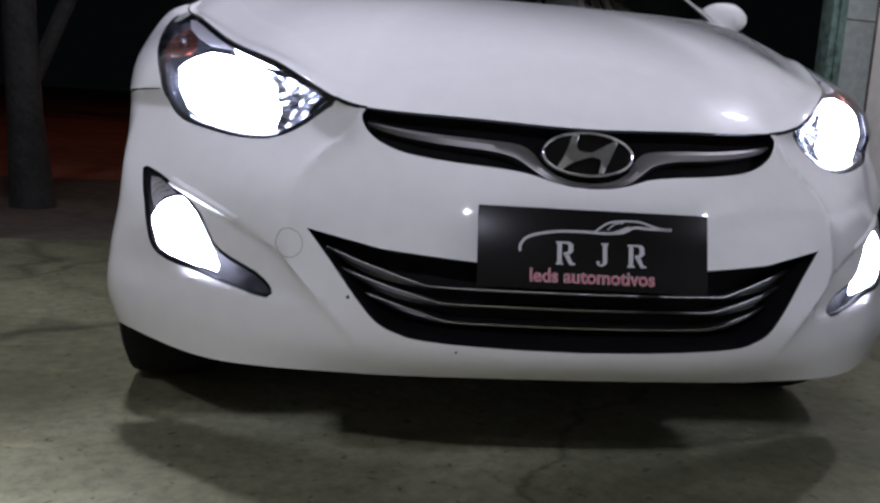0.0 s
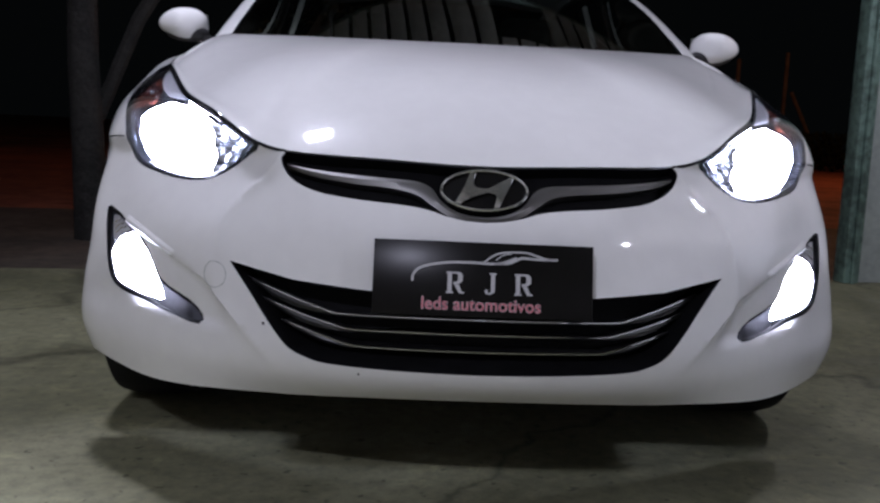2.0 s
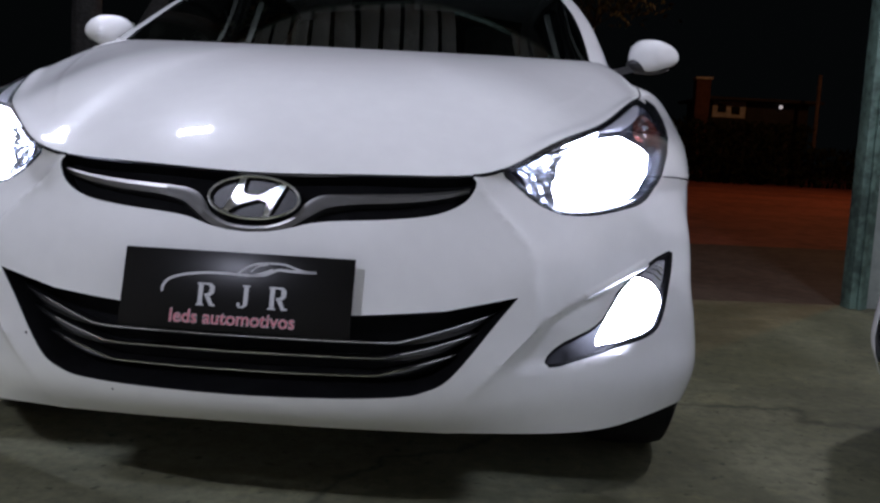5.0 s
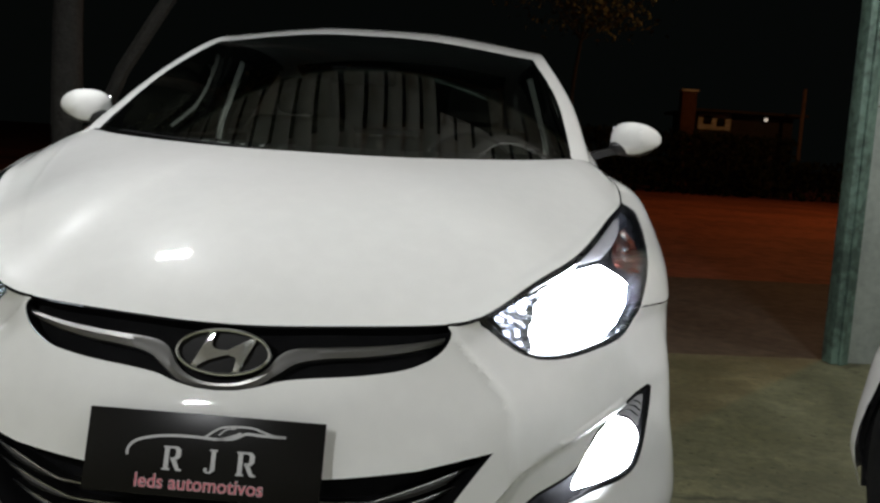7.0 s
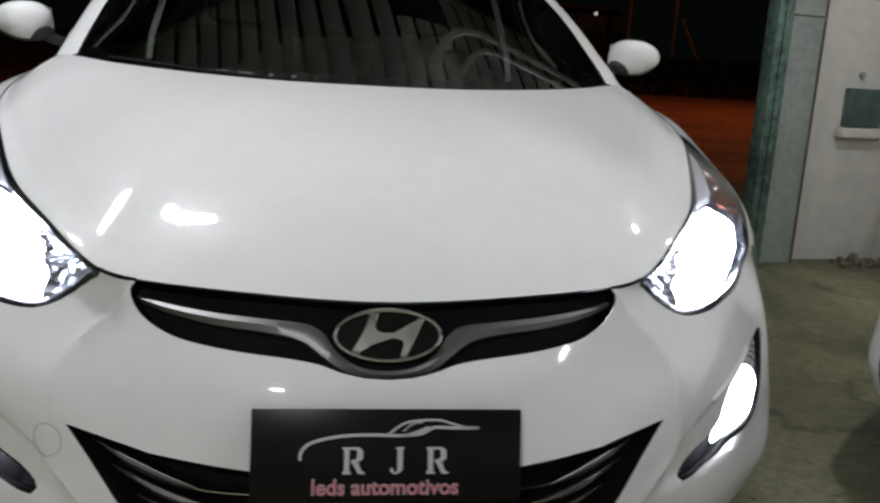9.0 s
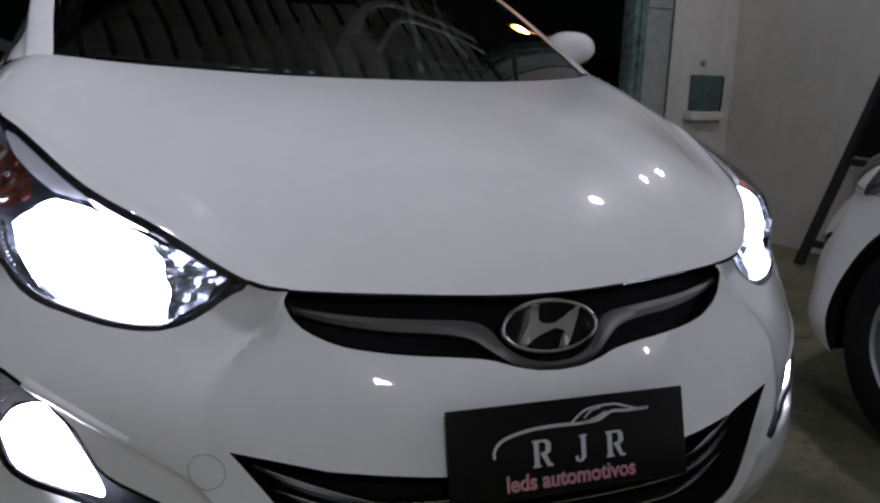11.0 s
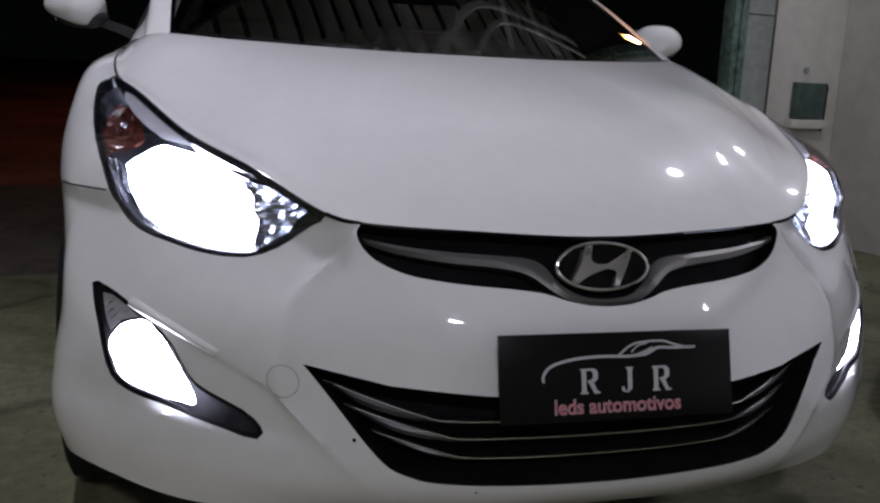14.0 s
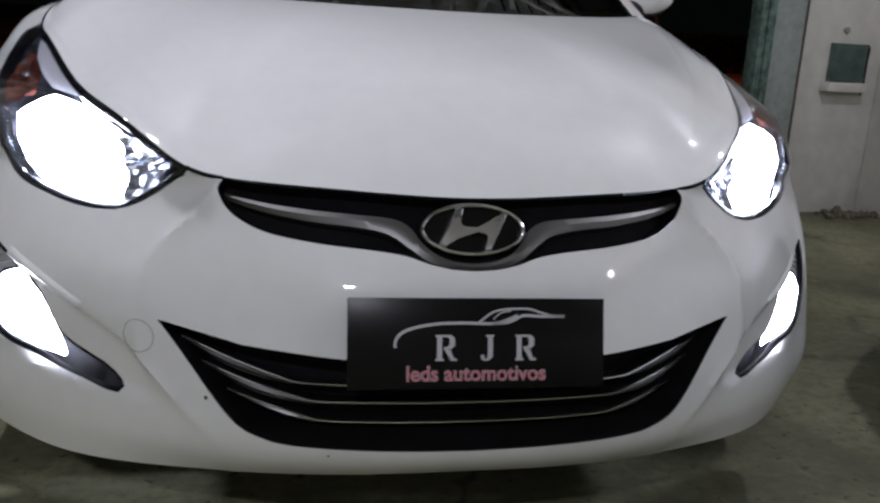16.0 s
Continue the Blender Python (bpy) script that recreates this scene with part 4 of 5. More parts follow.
# ---- fog lamps ----
FOGLAMP_XZ = [(.650, .383), (.664, .3825), (.706, .387), (.753, .397), (.768, .430), (.776, .462), (.758, .495), (.730, .511), (.710, .511), (.696, .490), (.682, .460), (.652, .402)]
FOGTRIM_XZ = [(.788, .541), (.768, .541), (.744, .527), (.728, .516), (.755, .506), (.775, .482), (.782, .500)]
for s in (1, -1):
    part("fog_lamp_housing", flange(skin(FACES["fog"], -.048, sides=(s,)), REGIONS["fog"], .046, sides=(s,), lift=-.002), MATT, sedan, "black fog lamp housing")
    f = part("fog_lamp", patch(rounded(FOGLAMP_XZ, 3), .007, (s,), bulge=-.002, tilt=.07), FOGBEAM, sedan, "glaring white fog lamp")
    part("fog_trim", patch(FOGTRIM_XZ, .009, (s,), step=.008), TRIM, f, "grey ribbed trim")
    part("fog_rim", rim(REGIONS["fog"], .009, -.003, s), MATT, f, "black rim")
    for k in range(3):
        p, n = on_body([(.742 + .010 * k, .522 + .006 * k), (.760 + .008 * k, .516 + .007 * k), (.776 + .003 * k, .502 + .010 * k)], .008)
        part("fog_rib", sweep(bmesh.new(), p * (s, 1, 1), disc_section(.0018, 6), n * (s, 1, 1)), CHROME, f)

# raised edge over the fog lamp pocket
edge = np.array(rounded([(.735, .540), (.711, .530), (.680, .518), (.648, .5045), (.624, .494), (.600, .483)], 10, False))
rise = np.sqrt(np.clip(np.sin(np.linspace(0, math.pi, len(edge))), 0, 1))
rows = []
for off, up in ((-.012, -.001), (-.006, .0012), (-.003, .0036), (.002, .0042), (.009, .0008), (.011, -.001)):
    p, n = on_body([(x + off * .5, z - off * .86) for x, z in edge])
    rows.append(p + n * (.0004 + up * (rise if up > 0 else 1))[:, None] if up > 0 else p + n * up)
rows = np.array(rows)
for s in (1, -1):
    part("pocket_edge", grid(bmesh.new(), rows * (s, 1, 1), s < 0), PAINT, sedan, sharp=80)

# tow-hook cover, washer dots
ring_xz = [(.4985 + .0235 * math.cos(a), .4575 + .0245 * math.sin(a)) for a in np.linspace(0, 2 * math.pi, 41)]
p, n = on_body(ring_xz, -.0002)
part("tow_cover_seam", sweep(bmesh.new(), p * (-1, 1, 1), [(-.0006, -.002), (.0006, -.002), (.0006, .0004), (-.0006, .0004)], n * (-1, 1, 1)), STEEL, sedan, "round tow-hook cover seam")
for x, z, r in ((.397, .379, .0032), (.216, .303, .0022)):
    p, n = on_body([(x, z)], 0)
    m = Matrix.Translation((-p[0][0], p[0][1], p[0][2])) @ Vector((-n[0][0], n[0][1], n[0][2])).to_track_quat("X", "Z").to_matrix().to_4x4()
    part("paint_chip", lathe(bmesh.new(), [(0, .0002), (.0006, .0002), (.0006, r * .7), (0, r)], 7, m), MATT, sedan, "small dark chip in the paint")

# ---- door mirrors ----


def mirror(s):
    bm = bmesh.new()
    bmesh.ops.create_icosphere(bm, subdivisions=4, radius=1)
    for v in bm.verts:
        x, y, z = v.co
        x = math.copysign(abs(x) ** .75, x)
        z = math.copysign(abs(z) ** .8, z)
        y = math.copysign(abs(y) ** .85, y)
        wide = 1 - .13 * x - .20 * max(x, 0) ** 2
        z = z * (1 - .10 * x) if z > 0 else z * (.86 - .12 * x)
        v.co = Vector((s * (.925 + .083 * x), 1.50 + .062 * y * wide + .035 * abs(x), 1.066 + .056 * z * wide + .004 * x))
    shell_ = part("door_mirror", bm, PAINT, sedan, "white door mirror shell")
    bm = bmesh.new()
    bmesh.ops.create_icosphere(bm, subdivisions=3, radius=1, matrix=pose(s * .905, 1.512, 1.040) @ Matrix.Diagonal((.072, .050, .030, 1)))
    part("mirror_base", bm, BLACK, shell_, "black lower shell")
    part("mirror_glass", box(bmesh.new(), *sorted((s * .85, s * .985)), 1.565, 1.575, 1.03, 1.11, .004), CHROME, shell_)
    arm = sweep(bmesh.new(), [(s * .76, 1.50, .995), (s * .80, 1.51, 1.012), (s * .86, 1.52, 1.03)], [(-.025, -.012), (.025, -.012), (.025, .012), (-.025, .012)], (0, 0, 1))
    part("mirror_arm", arm, BLACK, shell_)


for s in (1, -1):
    mirror(s)

# ---- door handles ----
for s in (1, -1):
    for y0 in (2.12, 2.98):
        p, n = on_body([(y0, .862), (y0 + .03, .864), (y0 + .12, .868), (y0 + .19, .870)], 0, (1, 2), (.7, U_TAIL - .7))
        rise = np.array([.004, .030, .034, .006])[:, None]
        part("door_handle", sweep(bmesh.new(), (p + n * rise) * (s, 1, 1), disc_section(.012, 8, .7), n * (s, 1, 1)), PAINT, sedan, "white door handle")

# ---- wipers, cowl ----
for pts in ([(.50, .925, .975), (.20, .835, .974), (-.12, .825, .976)], [(-.05, .80, .965), (-.30, .845, .977), (-.58, .985, .994)]):
    part("wiper", sweep(bmesh.new(), rounded(pts, 6, False), disc_section(.0055, 8, .8), (0, -.5, 1)), MATT, sedan, "black wiper")
cowl = curve(np.linspace(0, 1, len(COWL)), COWL, np.linspace(0, .8, 30))
strip = np.stack([cowl + (0, .001, -.03), cowl + (0, .010, -.020), cowl + (0, .05, -.014)])
part("cowl", grid(grid(bmesh.new(), strip), strip * (-1, 1, 1), True), MATT, sedan, "black cowl strip")
for s in (1, -1):
    part("cowl_corner", sweep(bmesh.new(), [(s * .60, .945, .978), (s * .635, .985, .982), (s * .662, 1.015, .985)], disc_section(.015, 10, .8), (0, 0, 1)), MATT, sedan)

# ---- cabin ----
part("dashboard", box(box(bmesh.new(), -.66, .66, 1.14, 1.62, .70, .92, .05), -.66, .66, 1.45, 1.70, .62, .90, .05), CABIN, sedan, "dark dashboard")
part("cabin_floor", box(bmesh.new(), -.75, .75, 1.2, 3.7, .30, .36), CABIN, sedan)
for s in (1, -1):
    seat = part("front_seat", box(box(bmesh.new(), s * .38 - .25, s * .38 + .25, 2.0, 2.5, .42, .60, .05), s * .38 - .24, s * .38 + .24, 2.42, 2.56, .55, 1.10, .06), CLOTH, sedan, "beige front seat")
    part("headrest", box(bmesh.new(), s * .38 - .12, s * .38 + .12, 2.48, 2.58, 1.11, 1.27, .04), CLOTH, seat)
part("rear_seat", box(box(bmesh.new(), -.66, .66, 2.9, 3.35, .40, .60, .05), -.66, .66, 3.28, 3.45, .55, 1.05, .06), CLOTH, sedan)
bm = bmesh.new()
lathe(bm, [(-.012, .175), (0, .165), (.012, .175), (.012, .19), (-.012, .19)], 40, pose(.38, 1.78, .90, 0, 0, 90) @ pose(0, 0, 0, 0, 25, 0))
part("steering_wheel", bm, CABIN, sedan)
part("rear_view_mirror", box(bmesh.new(), -.11, .11, 1.62, 1.65, 1.20, 1.26, .01), MATT, sedan)

for s in (1, -1):
    part("pillar_trim", sweep(bmesh.new(), [(s * .73, 2.42, .70), (s * .715, 2.42, 1.02), (s * .61, 2.40, 1.30)], [(-.05, -.012), (.05, -.012), (.05, .012), (-.05, .012)], (s, 0, 0)), CABIN, sedan, "dark pillar trim")
    part("seat_belt", sweep(bmesh.new(), [(s * .700, 2.30, .92), (s * .682, 2.30, 1.05), (s * .600, 2.30, 1.305)], [(-.011, -.001), (.011, -.001), (.011, .001), (-.011, .001)], (0, -1, 0)), BELT, sedan, "grey seat belt")

# ---- sign over the number plate ----
SIGN = pose(-.001, -.0925, .4865, 90 - 15.5, 0, -1.2)
sign = thing("advertising_sign", "black advertising board with pale car outline fixed over the number plate", "sign")
board = part("board", box(bmesh.new(), -.2, .2, -.0665, .0665, -.003, .0, .0012), BOARD, sign)
strokes = [
    ([(-.128, -.006), (-.128, .004), (-.118, .016), (-.095, .024), (-.06, .029), (-.02, .030), (.02, .029), (.04, .033), (.06, .041)], .0022),
    ([(.0, .031), (.02, .045), (.04, .050), (.075, .051), (.095, .046), (.115, .041), (.135, .040)], .0016),
    ([(.02, .029), (.045, .031), (.058, .036), (.07, .041), (.095, .040), (.135, .040)], .0022),
    ([(.022, .035), (.034, .045), (.05, .048)], .0010),
]
bm = bmesh.new()
for pts, w in strokes:
    line = rounded(pts, 5, False)
    sweep(bm, [(x, y, .0008) for x, y in line], [(-w, -.0006), (w, -.0006), (w, .0004), (-w, .0004)], (0, 0, 1))
part("car_outline", bm, PALE, sign, "pale grey swooping car outline")


def mark(points, x, y, h, name):
    """A plain cut shape on the board, from outlines in a unit square."""
    bm = bmesh.new()
    for outline in points:
        bottom = [bm.verts.new((x + a * h * .82, y + b * h, .0004)) for a, b in outline]
        top = [bm.verts.new((x + a * h * .82, y + b * h, .0014)) for a, b in outline]
        bm.faces.new(top)
        for i in range(len(top)):
            j = (i + 1) % len(top)
            bm.faces.new((bottom[i], bottom[j], top[j], top[i]))
    return part(name, bm, PALE, sign, "pale grey printed shape", smooth=False)


POST_AND_FLAG = [
    [(-.04, 0), (.38, 0), (.38, .08), (.29, .08), (.29, .92), (.38, .92), (.38, 1), (-.04, 1), (-.04, .92), (.04, .92), (.04, .08), (-.04, .08)],
    [(.382, .91), (.58, .91), (.65, .84), (.65, .62), (.56, .54), (.382, .54), (.382, .43), (.72, .45), (.92, .58), (.92, .87), (.74, 1), (.382, 1)],
    [(.42, .428), (.70, .428), (.88, .10), (1.02, .08), (1.02, 0), (.72, 0)],
]
HOOK = [[(.30, 1), (.30, .93), (.40, .93), (.40, .16), (.34, .07), (.22, .08), (.22, .22), (.06, .22), (.06, .08), (.20, 0), (.42, 0), (.64, .14), (.64, .93), (.72, .93), (.72, 1)]]
for x, shape in ((-.066, POST_AND_FLAG), (.0015, HOOK), (.058, POST_AND_FLAG)):
    mark(shape, x, -.0255, .038, "board_mark")


def lettering(text, size, x, y, mat, name, z, grow=0.0, label=""):
    data = bpy.data.curves.new(name, "FONT")
    data.body, data.size, data.align_x, data.extrude, data.offset = text, size, "CENTER", .0003, grow
    ob = new(name, data)
    mesh = bpy.data.meshes.new_from_object(ob.evaluated_get(bpy.context.evaluated_depsgraph_get()))
    bpy.data.objects.remove(ob)
    mesh.materials.clear()
    mesh.materials.append(mat)
    mesh.transform(pose(x, y, z))
    made = new(name, mesh)
    made.parent = sign
    made["label"] = label
    return made


lettering("leds automotivos", .0315, -.003, -.0545, PALE, "lettering_edge", .0006, .0007, "pale edge of the lettering")
lettering("leds automotivos", .0315, -.003, -.0545, PINK, "lettering", .0012, .0, "pink lettering reading leds automotivos")
sign.matrix_world = SIGN @ Matrix.Diagonal((.972, 1, 1, 1))

# ---- second car, nose towards the doorway ----
car2 = copy_thing(sedan, pose(2.30, 1.20, 0, 0, 0, 179))
car2.name = "parked_car"
tagged(car2, "white car with unlit lamps parked beside the white wall", "car")
for ob in car2.children_recursive:
    if ob.data and ob.data.materials and ob.data.materials[0] in (BEAM, FOGBEAM):
        ob.material_slots[0].link = "OBJECT"
        ob.material_slots[0].material = SATIN
        ob["label"] = "unlit grey reflector"
    if "lit" in str(ob.get("label", "")).split():
        ob["label"] = "unlit headlamp behind a clear lens"

# its long grey lamp units reach back over the wheels
for s in (1, -1):
    unit = part("side_lamp", patch([(.455, .690), (.490, .765), (.545, .822), (.66, .868), (.80, .884), (.93, .880), (.86, .815), (.76, .765), (.62, .722)], -.004, (s,), (1, 2), step=.02), UNLIT, car2, "unlit grey lamp unit")
    for low in (0, .045):
        p, n = on_body([(.50 + low, .715 + low), (.62 + low, .755 + low), (.76 + low * .5, .800 + low * .8)], -.005, (1, 2))
        part("lamp_rib", sweep(bmesh.new(), p * (s, 1, 1), disc_section(.004, 6), n * (s, 1, 1)), SATIN, unit)

# ---- the garage: its own frame, at the foot of the door post ----
G = pose(2.31, 3.30, 0, 0, 0, 8)


def fixed(ob, label, category, kind="structure"):
    ob.matrix_world = G
    return tagged(ob, label, category, kind=kind)


def slab(name, x0, x1, y0, y1, z0, z1, mat, label, category, bevel=.004):
    return fixed(block(name, x0, x1, y0, y1, z0, z1, mat, bevel=bevel), label, category)


H_ROOM = 4.2
ground = part("ground", box(bmesh.new(), -300, 300, -60, 600, -.4, -.012), DIRT)
tagged(ground, "reddish earth and road under dim street light", "ground", kind="structure")
floor = slab("floor", -7.2, 1.2, -9.5, .02, -.3, 0, CONCRETE, "worn stained concrete garage floor", "floor", 0)
slab("apron", -9, 6, .024, 3.1, -.3, -.006, ASPHALT, "worn brown asphalt apron outside the doorway", "pavement", 0)
slab("wall_north", .33, 1.25, 0, .2, 0, H_ROOM, PLASTER, "white plastered wall beside the doorway", "wall")
slab("wall_north_west", -7.4, -4.9, 0, .2, 0, H_ROOM, PLASTER, "white plastered wall beside the doorway", "wall")
slab("wall_over_door", -4.9, .33, .0, .2, 3.95, H_ROOM, PLASTER, "white plastered wall over the doorway", "wall")
slab("wall_east", .95, 1.2, -9.5, -.003, 0, H_ROOM, PLASTER, "white plastered side wall", "wall")
slab("wall_west", -7.4, -7.2, -9.5, -.003, 0, H_ROOM, PLASTER, "white plastered side wall", "wall")
slab("wall_south", -7.2, .947, -9.7, -9.503, 0, H_ROOM, PLASTER, "white plastered back wall", "wall")

# ribbed sheet roof on rafters
bm = bmesh.new()
prof = []
x = -7.5
while x < 1.3:
    prof += [(x, 0), (x + .03, .04), (x + .09, .04), (x + .12, 0)]
    x += .30
rows = np.array([[(a, y, H_ROOM + b) for a, b in prof] for y in (-9.8, .4)])
grid(bm, rows)
grid(bm, rows + (0, 0, .01), True)
fixed(part("ceiling", bm, ROOFSHEET, smooth=False), "ribbed grey metal roof sheet", "ceiling")
for y in (-8, -6, -4, -2, -.4):
    slab("rafter", -7.2, .94, y - .05, y + .05, H_ROOM - .16, H_ROOM - .003, STEEL, "grey steel rafter under the roof", "beam")

slab("wall_plate", .78, .945, -9.4, -.12, 3.55, 3.74, SLATS, "pale steel beam along the top of the wall", "beam")

# lifted up-and-over gate: pale slats with gaps in a steel frame, lying under the roof at the doorway
gate = thing("overhead_gate", "lifted garage gate of pale slats in a steel frame", "gate")
z0 = 3.16
for x0, x1, y0, y1 in ((-4.3, -.06, -1.42, -1.36), (-4.3, -.06, .34, .40), (-4.3, -4.24, -1.358, .338), (-.12, -.06, -1.358, .338)):
    part("gate_frame", box(bmesh.new(), x0, x1, y0, y1, z0 + .003, z0 + .06, .004), GREEN, gate)
x = -4.22
while x < -.26:
    # three slats are white instead of SLATS and end sooner
    whiter = -1.97 < x < -1.50
    part("slat", box(bmesh.new(), x, x + .128, -1.35, -.19 if whiter else .33, z0 - .016, z0, .003), WHITEBEAM if whiter else SLATS, gate, "freshly painted white slat" if whiter else "")
    x += .165
for pts, w in (([(-1.72, -.62), (-1.30, -.16), (-.75, -.04), (-.10, .06)], .030), ([(-1.45, -.60), (-1.12, -.28), (-.70, -.18), (-.10, -.09)], .018)):
    part("brace", sweep(bmesh.new(), [(px, py, z0 - .034) for px, py in rounded(pts, 5, False)], [(-w, -.014), (w, -.014), (w, .014), (-w, .014)], (0, 0, 1)), WHITEBEAM, gate, "white steel brace")
for x0 in (-4.27, -.09):
    part("gate_arm", sweep(bmesh.new(), [(x0, -.7, z0 + .03), (x0, -.13, z0 - .6)], [(-.02, -.01), (.02, -.01), (.02, .01), (-.02, .01)], (1, 0, 0)), GREEN, gate)
gate.matrix_world = G

# door posts of green-painted steel with a grey sheet cheek
for x0, sgn in ((0, 1), (-4.47, -1)):
    post = thing("door_post", "green-painted steel door post with worn patches", "post", group="door posts")
    a, b = sorted((x0, x0 + sgn * .095))
    part("post_body", box(bmesh.new(), a, b, -.10, .0, 0, 3.94, .006), GREEN, post)
    a, b = sorted((x0 + sgn * .035, x0 + sgn * .06))
    part("guide_rail", box(bmesh.new(), a, b, -.118, -.102, 0, 3.94, .002), GREEN, post, "green guide rail")
    a, b = sorted((x0 + sgn * .098, x0 + sgn * .33))
    part("sheet_cheek", box(bmesh.new(), a, b, -.06, .06, 0, 3.94, .003), STEEL if sgn > 0 else DARKSHEET, post, "grey-green sheet cheek")
    a, b = sorted((x0 + sgn * .11, x0 + sgn * .318))
    part("cheek_seam", box(bmesh.new(), a, b, -.063, -.0605, 1.345, 1.352, .0), RUST, post, "thin rusty seam")
    a, b = sorted((x0 + sgn * .319, x0 + sgn * .332))
    part("rusty_edge", box(bmesh.new(), a, b, -.066, -.0605, 0, 3.9, .0), RUST, post, "rusty edge strip")
    post.matrix_world = G
# wall box with a ledge, socket and cable
wall_box = thing("wall_box", "dark green box with a pale ledge mounted on the white wall", "electrical box")
part("door", box(bmesh.new(), .572, .80, -.055, -.004, .775, .985, .006), DARKGREEN, wall_box, "dark green hatch")
part("ledge", box(bmesh.new(), .54, .825, -.075, -.004, .715, .768, .004), PLASTER, wall_box, "white ledge")
part("hinge", box(bmesh.new(), .807, .819, -.05, -.004, .80, .97, .002), BLACK, wall_box)
part("stud", lathe(bmesh.new(), [(-.01, .001), (.01, .001), (.01, .016), (-.01, .016)], 16, pose(.665, -.012, 1.06, 0, 0, 90)), STEEL, wall_box)
part("cable", sweep(bmesh.new(), rounded([(.812, -.03, .985), (.835, -.03, .96), (.828, -.028, .86), (.84, -.02, .78), (.832, -.016, .70)], 5, False), disc_section(.005, 6), (0, 1, 0)), BLACK, wall_box, "thin black cable")
wall_box.matrix_world = G

# broken concrete and dust swept into the corner
rng = random.Random(4)
bm = bmesh.new()
for k in range(46):
    r = rng.uniform(.008, .035)
    m = pose(rng.gauss(.78, .11), -rng.uniform(.03, .22), r * .5, rng.random() * 90, rng.random() * 90, rng.random() * 90) @ Matrix.Diagonal((r, r * .8, r * .6, 1))
    bmesh.ops.create_icosphere(bm, subdivisions=1, radius=1, matrix=m)
fixed(part("rubble", bm, RUBBLE, smooth=False), "small heap of brown rubble in the wall corner", "rubble", "stuff")

# dark frame leaning on the side wall
rack = thing("leaning_frame", "dark steel frame leaning against the white wall", "frame")
for y0, y1 in ((-.9, -1.05), (-1.55, -1.7)):
    part("rail", sweep(bmesh.new(), [(.60, y0, .0), (.915, y1, 1.04)], [(-.022, -.02), (.022, -.02), (.022, .02), (-.022, .02)], (0, 1, 0)), BLACK, rack)
for k in (.12, .55, .98):
    part("rung", sweep(bmesh.new(), [(.60 + .315 * k, -.925 - .15 * k, 1.04 * k), (.60 + .315 * k, -1.525 - .15 * k, 1.04 * k)], [(-.018, -.018), (.018, -.018), (.018, .018), (-.018, .018)], (0, 0, 1)), BLACK, rack)
low, high = (.60 + .315 * .58, -.99, 1.04 * .58), (.60 + .315 * .95, -1.045, 1.04 * .95)
bm = grid(bmesh.new(), np.array([[(x - .004, y - d, z) for d in (.03, .57)] for x, y, z in (low, high)]))
grid(bm, np.array([[(x + .008, y - d, z) for d in (.03, .57)] for x, y, z in (low, high)]), True)
part("panel", bm, MATT, rack, "black panel in the frame", smooth=False)
rack.matrix_world = G

# flood panels and bare bulbs
for tx, ty, tz, watts in PANELS:
    fit_ = thing("ceiling_light", "lit rectangular flood panel hanging under the roof", "lamp", (tx, ty, tz, 0, 0, 0), "flood panels")
    part("tray", box(bmesh.new(), -.20, .20, -.11, .11, .02, .07, .006), STEEL, fit_)
    part("diffuser", box(bmesh.new(), -.15, .15, -.07, .07, .0, .017, .002), TUBE, fit_, "glowing diffuser")
    for o in (-.12, .12):
        part("hanger", sweep(bmesh.new(), [(o, 0, .07), (o, 0, H_ROOM - tz - .002)], disc_section(.004, 6), (1, 0, 0)), STEEL, fit_)
for tx, ty, tz, watts in BULBS:
    fit_ = thing("bulb_lamp", "glowing bare bulb hanging on a cable under the roof", "lamp", (tx, ty, tz, 0, 0, 0), "bare bulbs")
    bm = bmesh.new()
    bmesh.ops.create_icosphere(bm, subdivisions=3, radius=.035, matrix=pose(0, 0, -.03))
    part("bulb", bm, TUBE, fit_, "glowing bulb")
    part("socket", lathe(bmesh.new(), [(0, .001), (0, .02), (.06, .018), (.06, .001)], 16, pose(0, 0, 0, 0, -90, 0)), BLACK, fit_)
    part("cable", sweep(bmesh.new(), [(0, 0, .05), (0, 0, H_ROOM - tz - .002)], disc_section(.004, 6), (1, 0, 0)), BLACK, fit_)

# ---- outside ----


def street_lamp(x, y, h, glow=SODIUM, r=.22):
    street = thing("street_lamp", "glowing orange sodium street lamp on a steel pole", "street lamp", (x, y, -.012, 0, 0, 0), "street lamps")
    part("pole", sweep(bmesh.new(), [(.3, .3, 0), (.3, .3, h - .3), (.2, .2, h + .1), (0, 0, h + .2)], disc_section(.06, 10), (1, 0, 0)), STEEL, street)
    head = part("lamp_head", box(bmesh.new(), -.2, .2, -.2, .2, h + .16, h + .28, .03), STEEL, street)
    bm = bmesh.new()
    bmesh.ops.create_icosphere(bm, subdivisions=3, radius=r, matrix=pose(0, 0, h + .16 - r))
    part("glow", bm, glow, head, "orange glowing lamp")


street_lamp(11.5, 15.5, 8.75, HALO, .17)


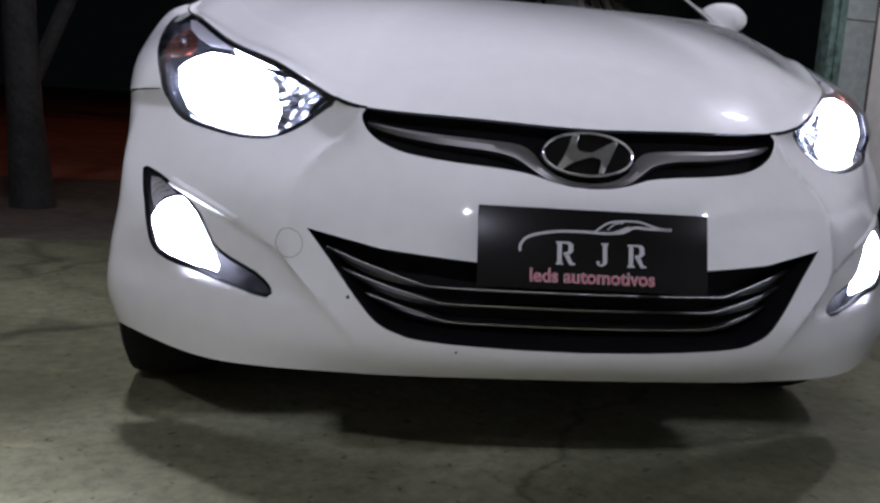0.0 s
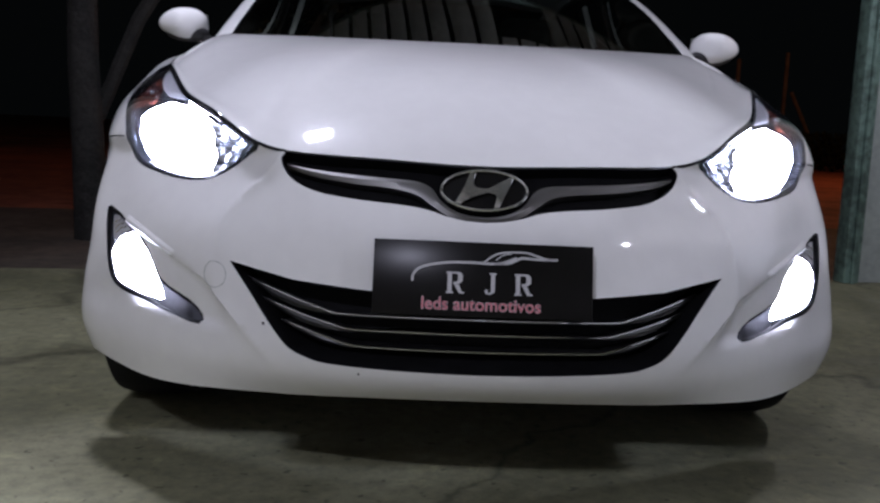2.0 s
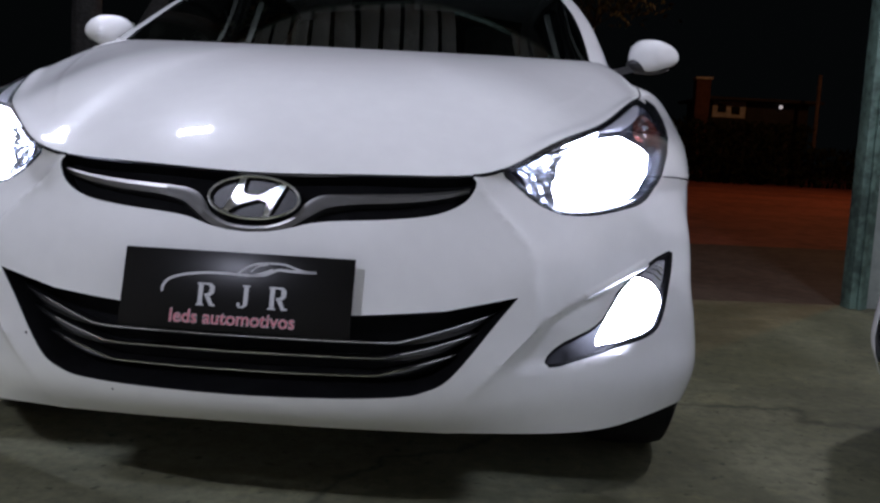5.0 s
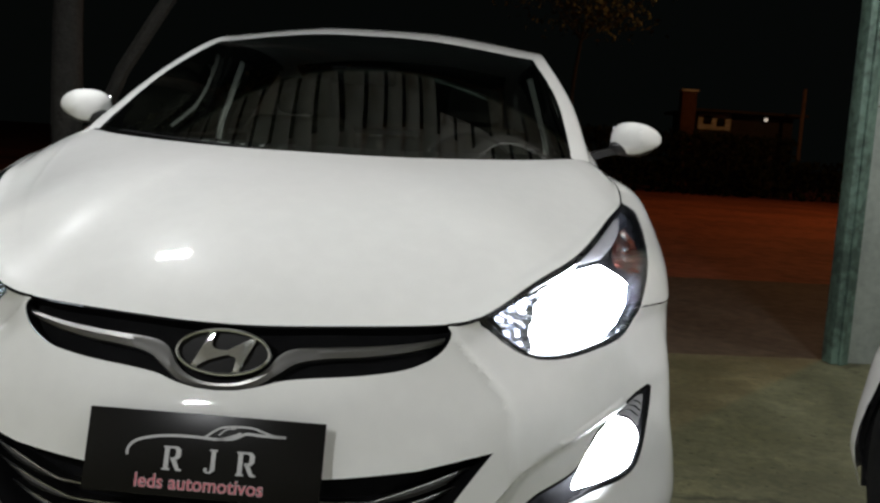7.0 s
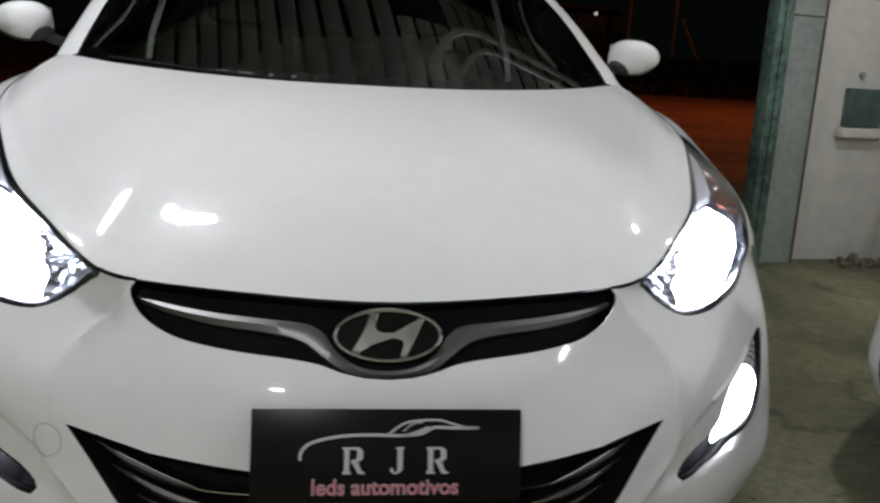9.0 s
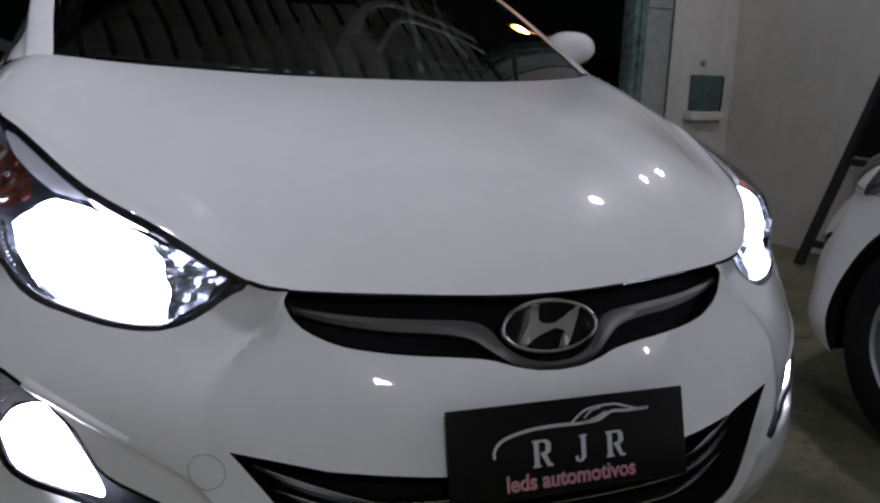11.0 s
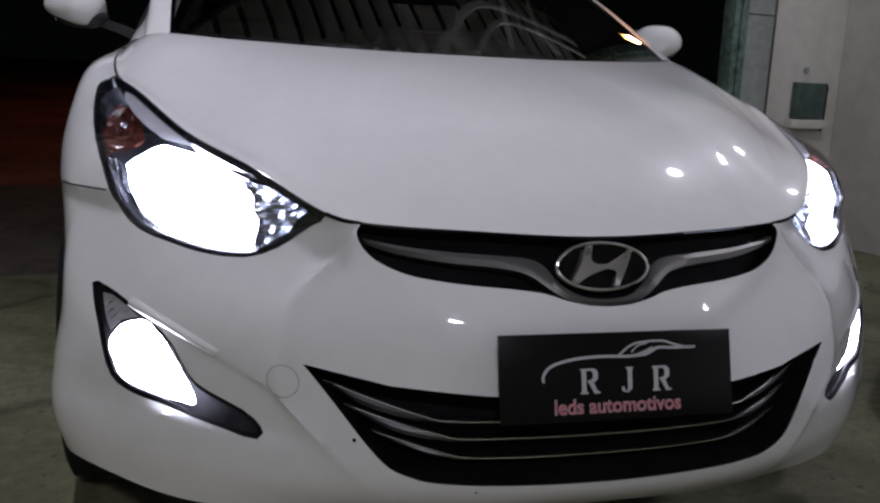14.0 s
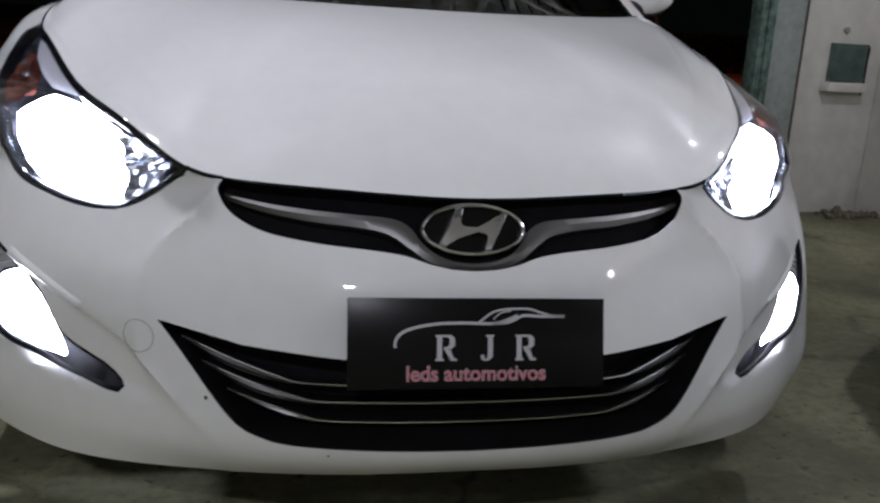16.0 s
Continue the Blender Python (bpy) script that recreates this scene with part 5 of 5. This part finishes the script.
def tree(x, y, h, lean, seed, girth=.16):
    """A trunk with limbs and a crown of many small leaves."""
    rng = random.Random(seed)
    t = thing("tree", "dark street tree with a bare trunk and sparse crown", "tree", (x, y, -.012, 0, 0, 0), "street trees")
    top = Vector((lean, 0, h * .55))
    bm = bmesh.new()
    rings = []
    for k in range(9):
        q = k / 8
        c = top * q + Vector((.06 * math.sin(5 * q + seed), .05 * math.cos(4 * q + seed), 0))
        r = girth * (1.25 - .6 * q) * (1.25 if k == 0 else 1)
        rings.append([bm.verts.new(c + Vector((r * math.cos(a), r * math.sin(a), 0))) for a in np.linspace(0, 2 * math.pi, 10, endpoint=False)])
    for a, b in zip(rings, rings[1:]):
        for j in range(10):
            bm.faces.new((a[j], a[(j + 1) % 10], b[(j + 1) % 10], b[j]))
    tips = []
    for k in range(7):
        a = k * 2.4 + seed
        tip = top + Vector((math.cos(a) * h * .28, math.sin(a) * h * .28, h * (.15 + .22 * rng.random())))
        mid = top * .92 + (tip - top) * .5 + Vector((0, 0, -.1))
        sweep(bm, [top * .9, mid, tip], disc_section(girth * .28, 6), (0, 0, 1))
        tips += [tip, mid]
    part("trunk", bm, BARK, t)
    verts, faces = [], []
    for k in range(2200):
        c = rng.choice(tips) + Vector((rng.gauss(0, h * .06), rng.gauss(0, h * .06), rng.gauss(0, h * .035)))
        m = Euler((rng.random() * 6, rng.random() * 6, rng.random() * 6)).to_matrix()
        s = .05 + .05 * rng.random()
        n = len(verts)
        verts += [tuple(c + m @ Vector(q)) for q in ((-s, 0, 0), (0, -s * .45, .01), (s, 0, 0), (0, s * .45, .01))]
        faces.append((n, n + 1, n + 2, n + 3))
    data = bpy.data.meshes.new("crown")
    data.from_pydata(verts, [], faces)
    data.materials.append(LEAF)
    crown = new("crown", data)
    crown.parent = t
    return t


near = tree(-2.06, 4.0, 8.0, -.05, 3, .085)
part("fork", sweep(bmesh.new(), [(.0, .02, .75), (.14, .03, 1.10), (.25, .03, 1.36), (.52, .04, 1.80), (.95, .08, 2.5), (1.3, .1, 3.4)], disc_section(.045, 8), (0, 1, 0)), BARK, near, "slanting second stem")
tree(2.35, 19.0, 7.2, .2, 8, .05)
# dark hedge along the far side of the road
def hedge(x0, x1, y, h, seed):
    rng = random.Random(seed)
    verts, faces = [], []
    for k in range(int((x1 - x0) * h * 260)):
        c = Vector((rng.uniform(x0, x1), y + rng.gauss(0, .22), rng.uniform(0, 1) ** .8 * h * (1 + .10 * noise.noise((k * .37, seed, 0)))))
        m = Euler((rng.random() * 6, rng.random() * 6, rng.random() * 6)).to_matrix()
        r = .07 + .07 * rng.random()
        n = len(verts)
        verts += [tuple(c + m @ Vector(q)) for q in ((-r, 0, 0), (0, -r * .5, .01), (r, 0, 0), (0, r * .5, .01))]
        faces.append((n, n + 1, n + 2, n + 3))
    data = bpy.data.meshes.new("hedge")
    data.from_pydata(verts, [], faces)
    data.materials.append(HEDGE)
    ob = tagged(new("hedge", data), "dark overgrown hedge across the road", "hedge", kind="stuff")
    ob.location = (0, 0, -.012)


hedge(3.0, 10.4, 27.6, 1.95, 2)
hedge(10.4, 19.0, 27.8, 1.25, 5)
for x, y, h, lean in ((10.86, 28.4, 3.6, 0), (12.58, 28.6, 3.9, .0), (14.2, 28.7, 2.6, -1.35)):
    tagged(part("fence_post", sweep(bmesh.new(), [(x, y, -.012), (x + lean, y, h)], disc_section(.06, 8), (0, 1, 0)), POSTWOOD), "weathered wooden fence post standing on the earth", "post", "fence posts")
hut = thing("low_building", "small pale house across the dark street", "building", (8.6, 30, -.012, 0, 0, 4))
part("wall", box(bmesh.new(), -.75, 2.6, 0, 3, 0, 2.75, .01), NIGHTWALL, hut, "dark wall")
part("pale_front", box(bmesh.new(), -.72, .42, -.03, -.003, 2.18, 2.74, .01), HOUSEWALL, hut, "pale plastered front")
part("roof", box(bmesh.new(), -1.0, 2.9, -.5, 3.4, 2.755, 2.86, .02), NIGHTWALL, hut)
for o, z0 in ((-.55, 2.36), (-.08, 2.30)):
    w = part("window", box(bmesh.new(), o, o + .3, -.05, -.031, z0, z0 + .28, .006), MATT, hut, "dark window")
    part("frame", box(bmesh.new(), o - .03, o + .33, -.045, -.031, z0 - .05, z0 - .003, .004), HOUSEWALL, w)
bm = bmesh.new()
bmesh.ops.create_icosphere(bm, subdivisions=2, radius=.07, matrix=pose(1.55, -.22, 2.62))
part("porch_lamp", bm, PORCH, hut, "glowing porch lamp")
pillar = thing("gate_pillar", "orange brick gate pillar with a pale cap by the street", "pillar", (7.26, 29, -.012, 0, 0, 0))
part("shaft", box(bmesh.new(), -.24, .24, -.24, .24, 0, 3.33, .02), BRICKRED, pillar)
part("cap", box(bmesh.new(), -.28, .28, -.28, .28, 3.335, 3.42, .02), HOUSEWALL, pillar, "pale cap")
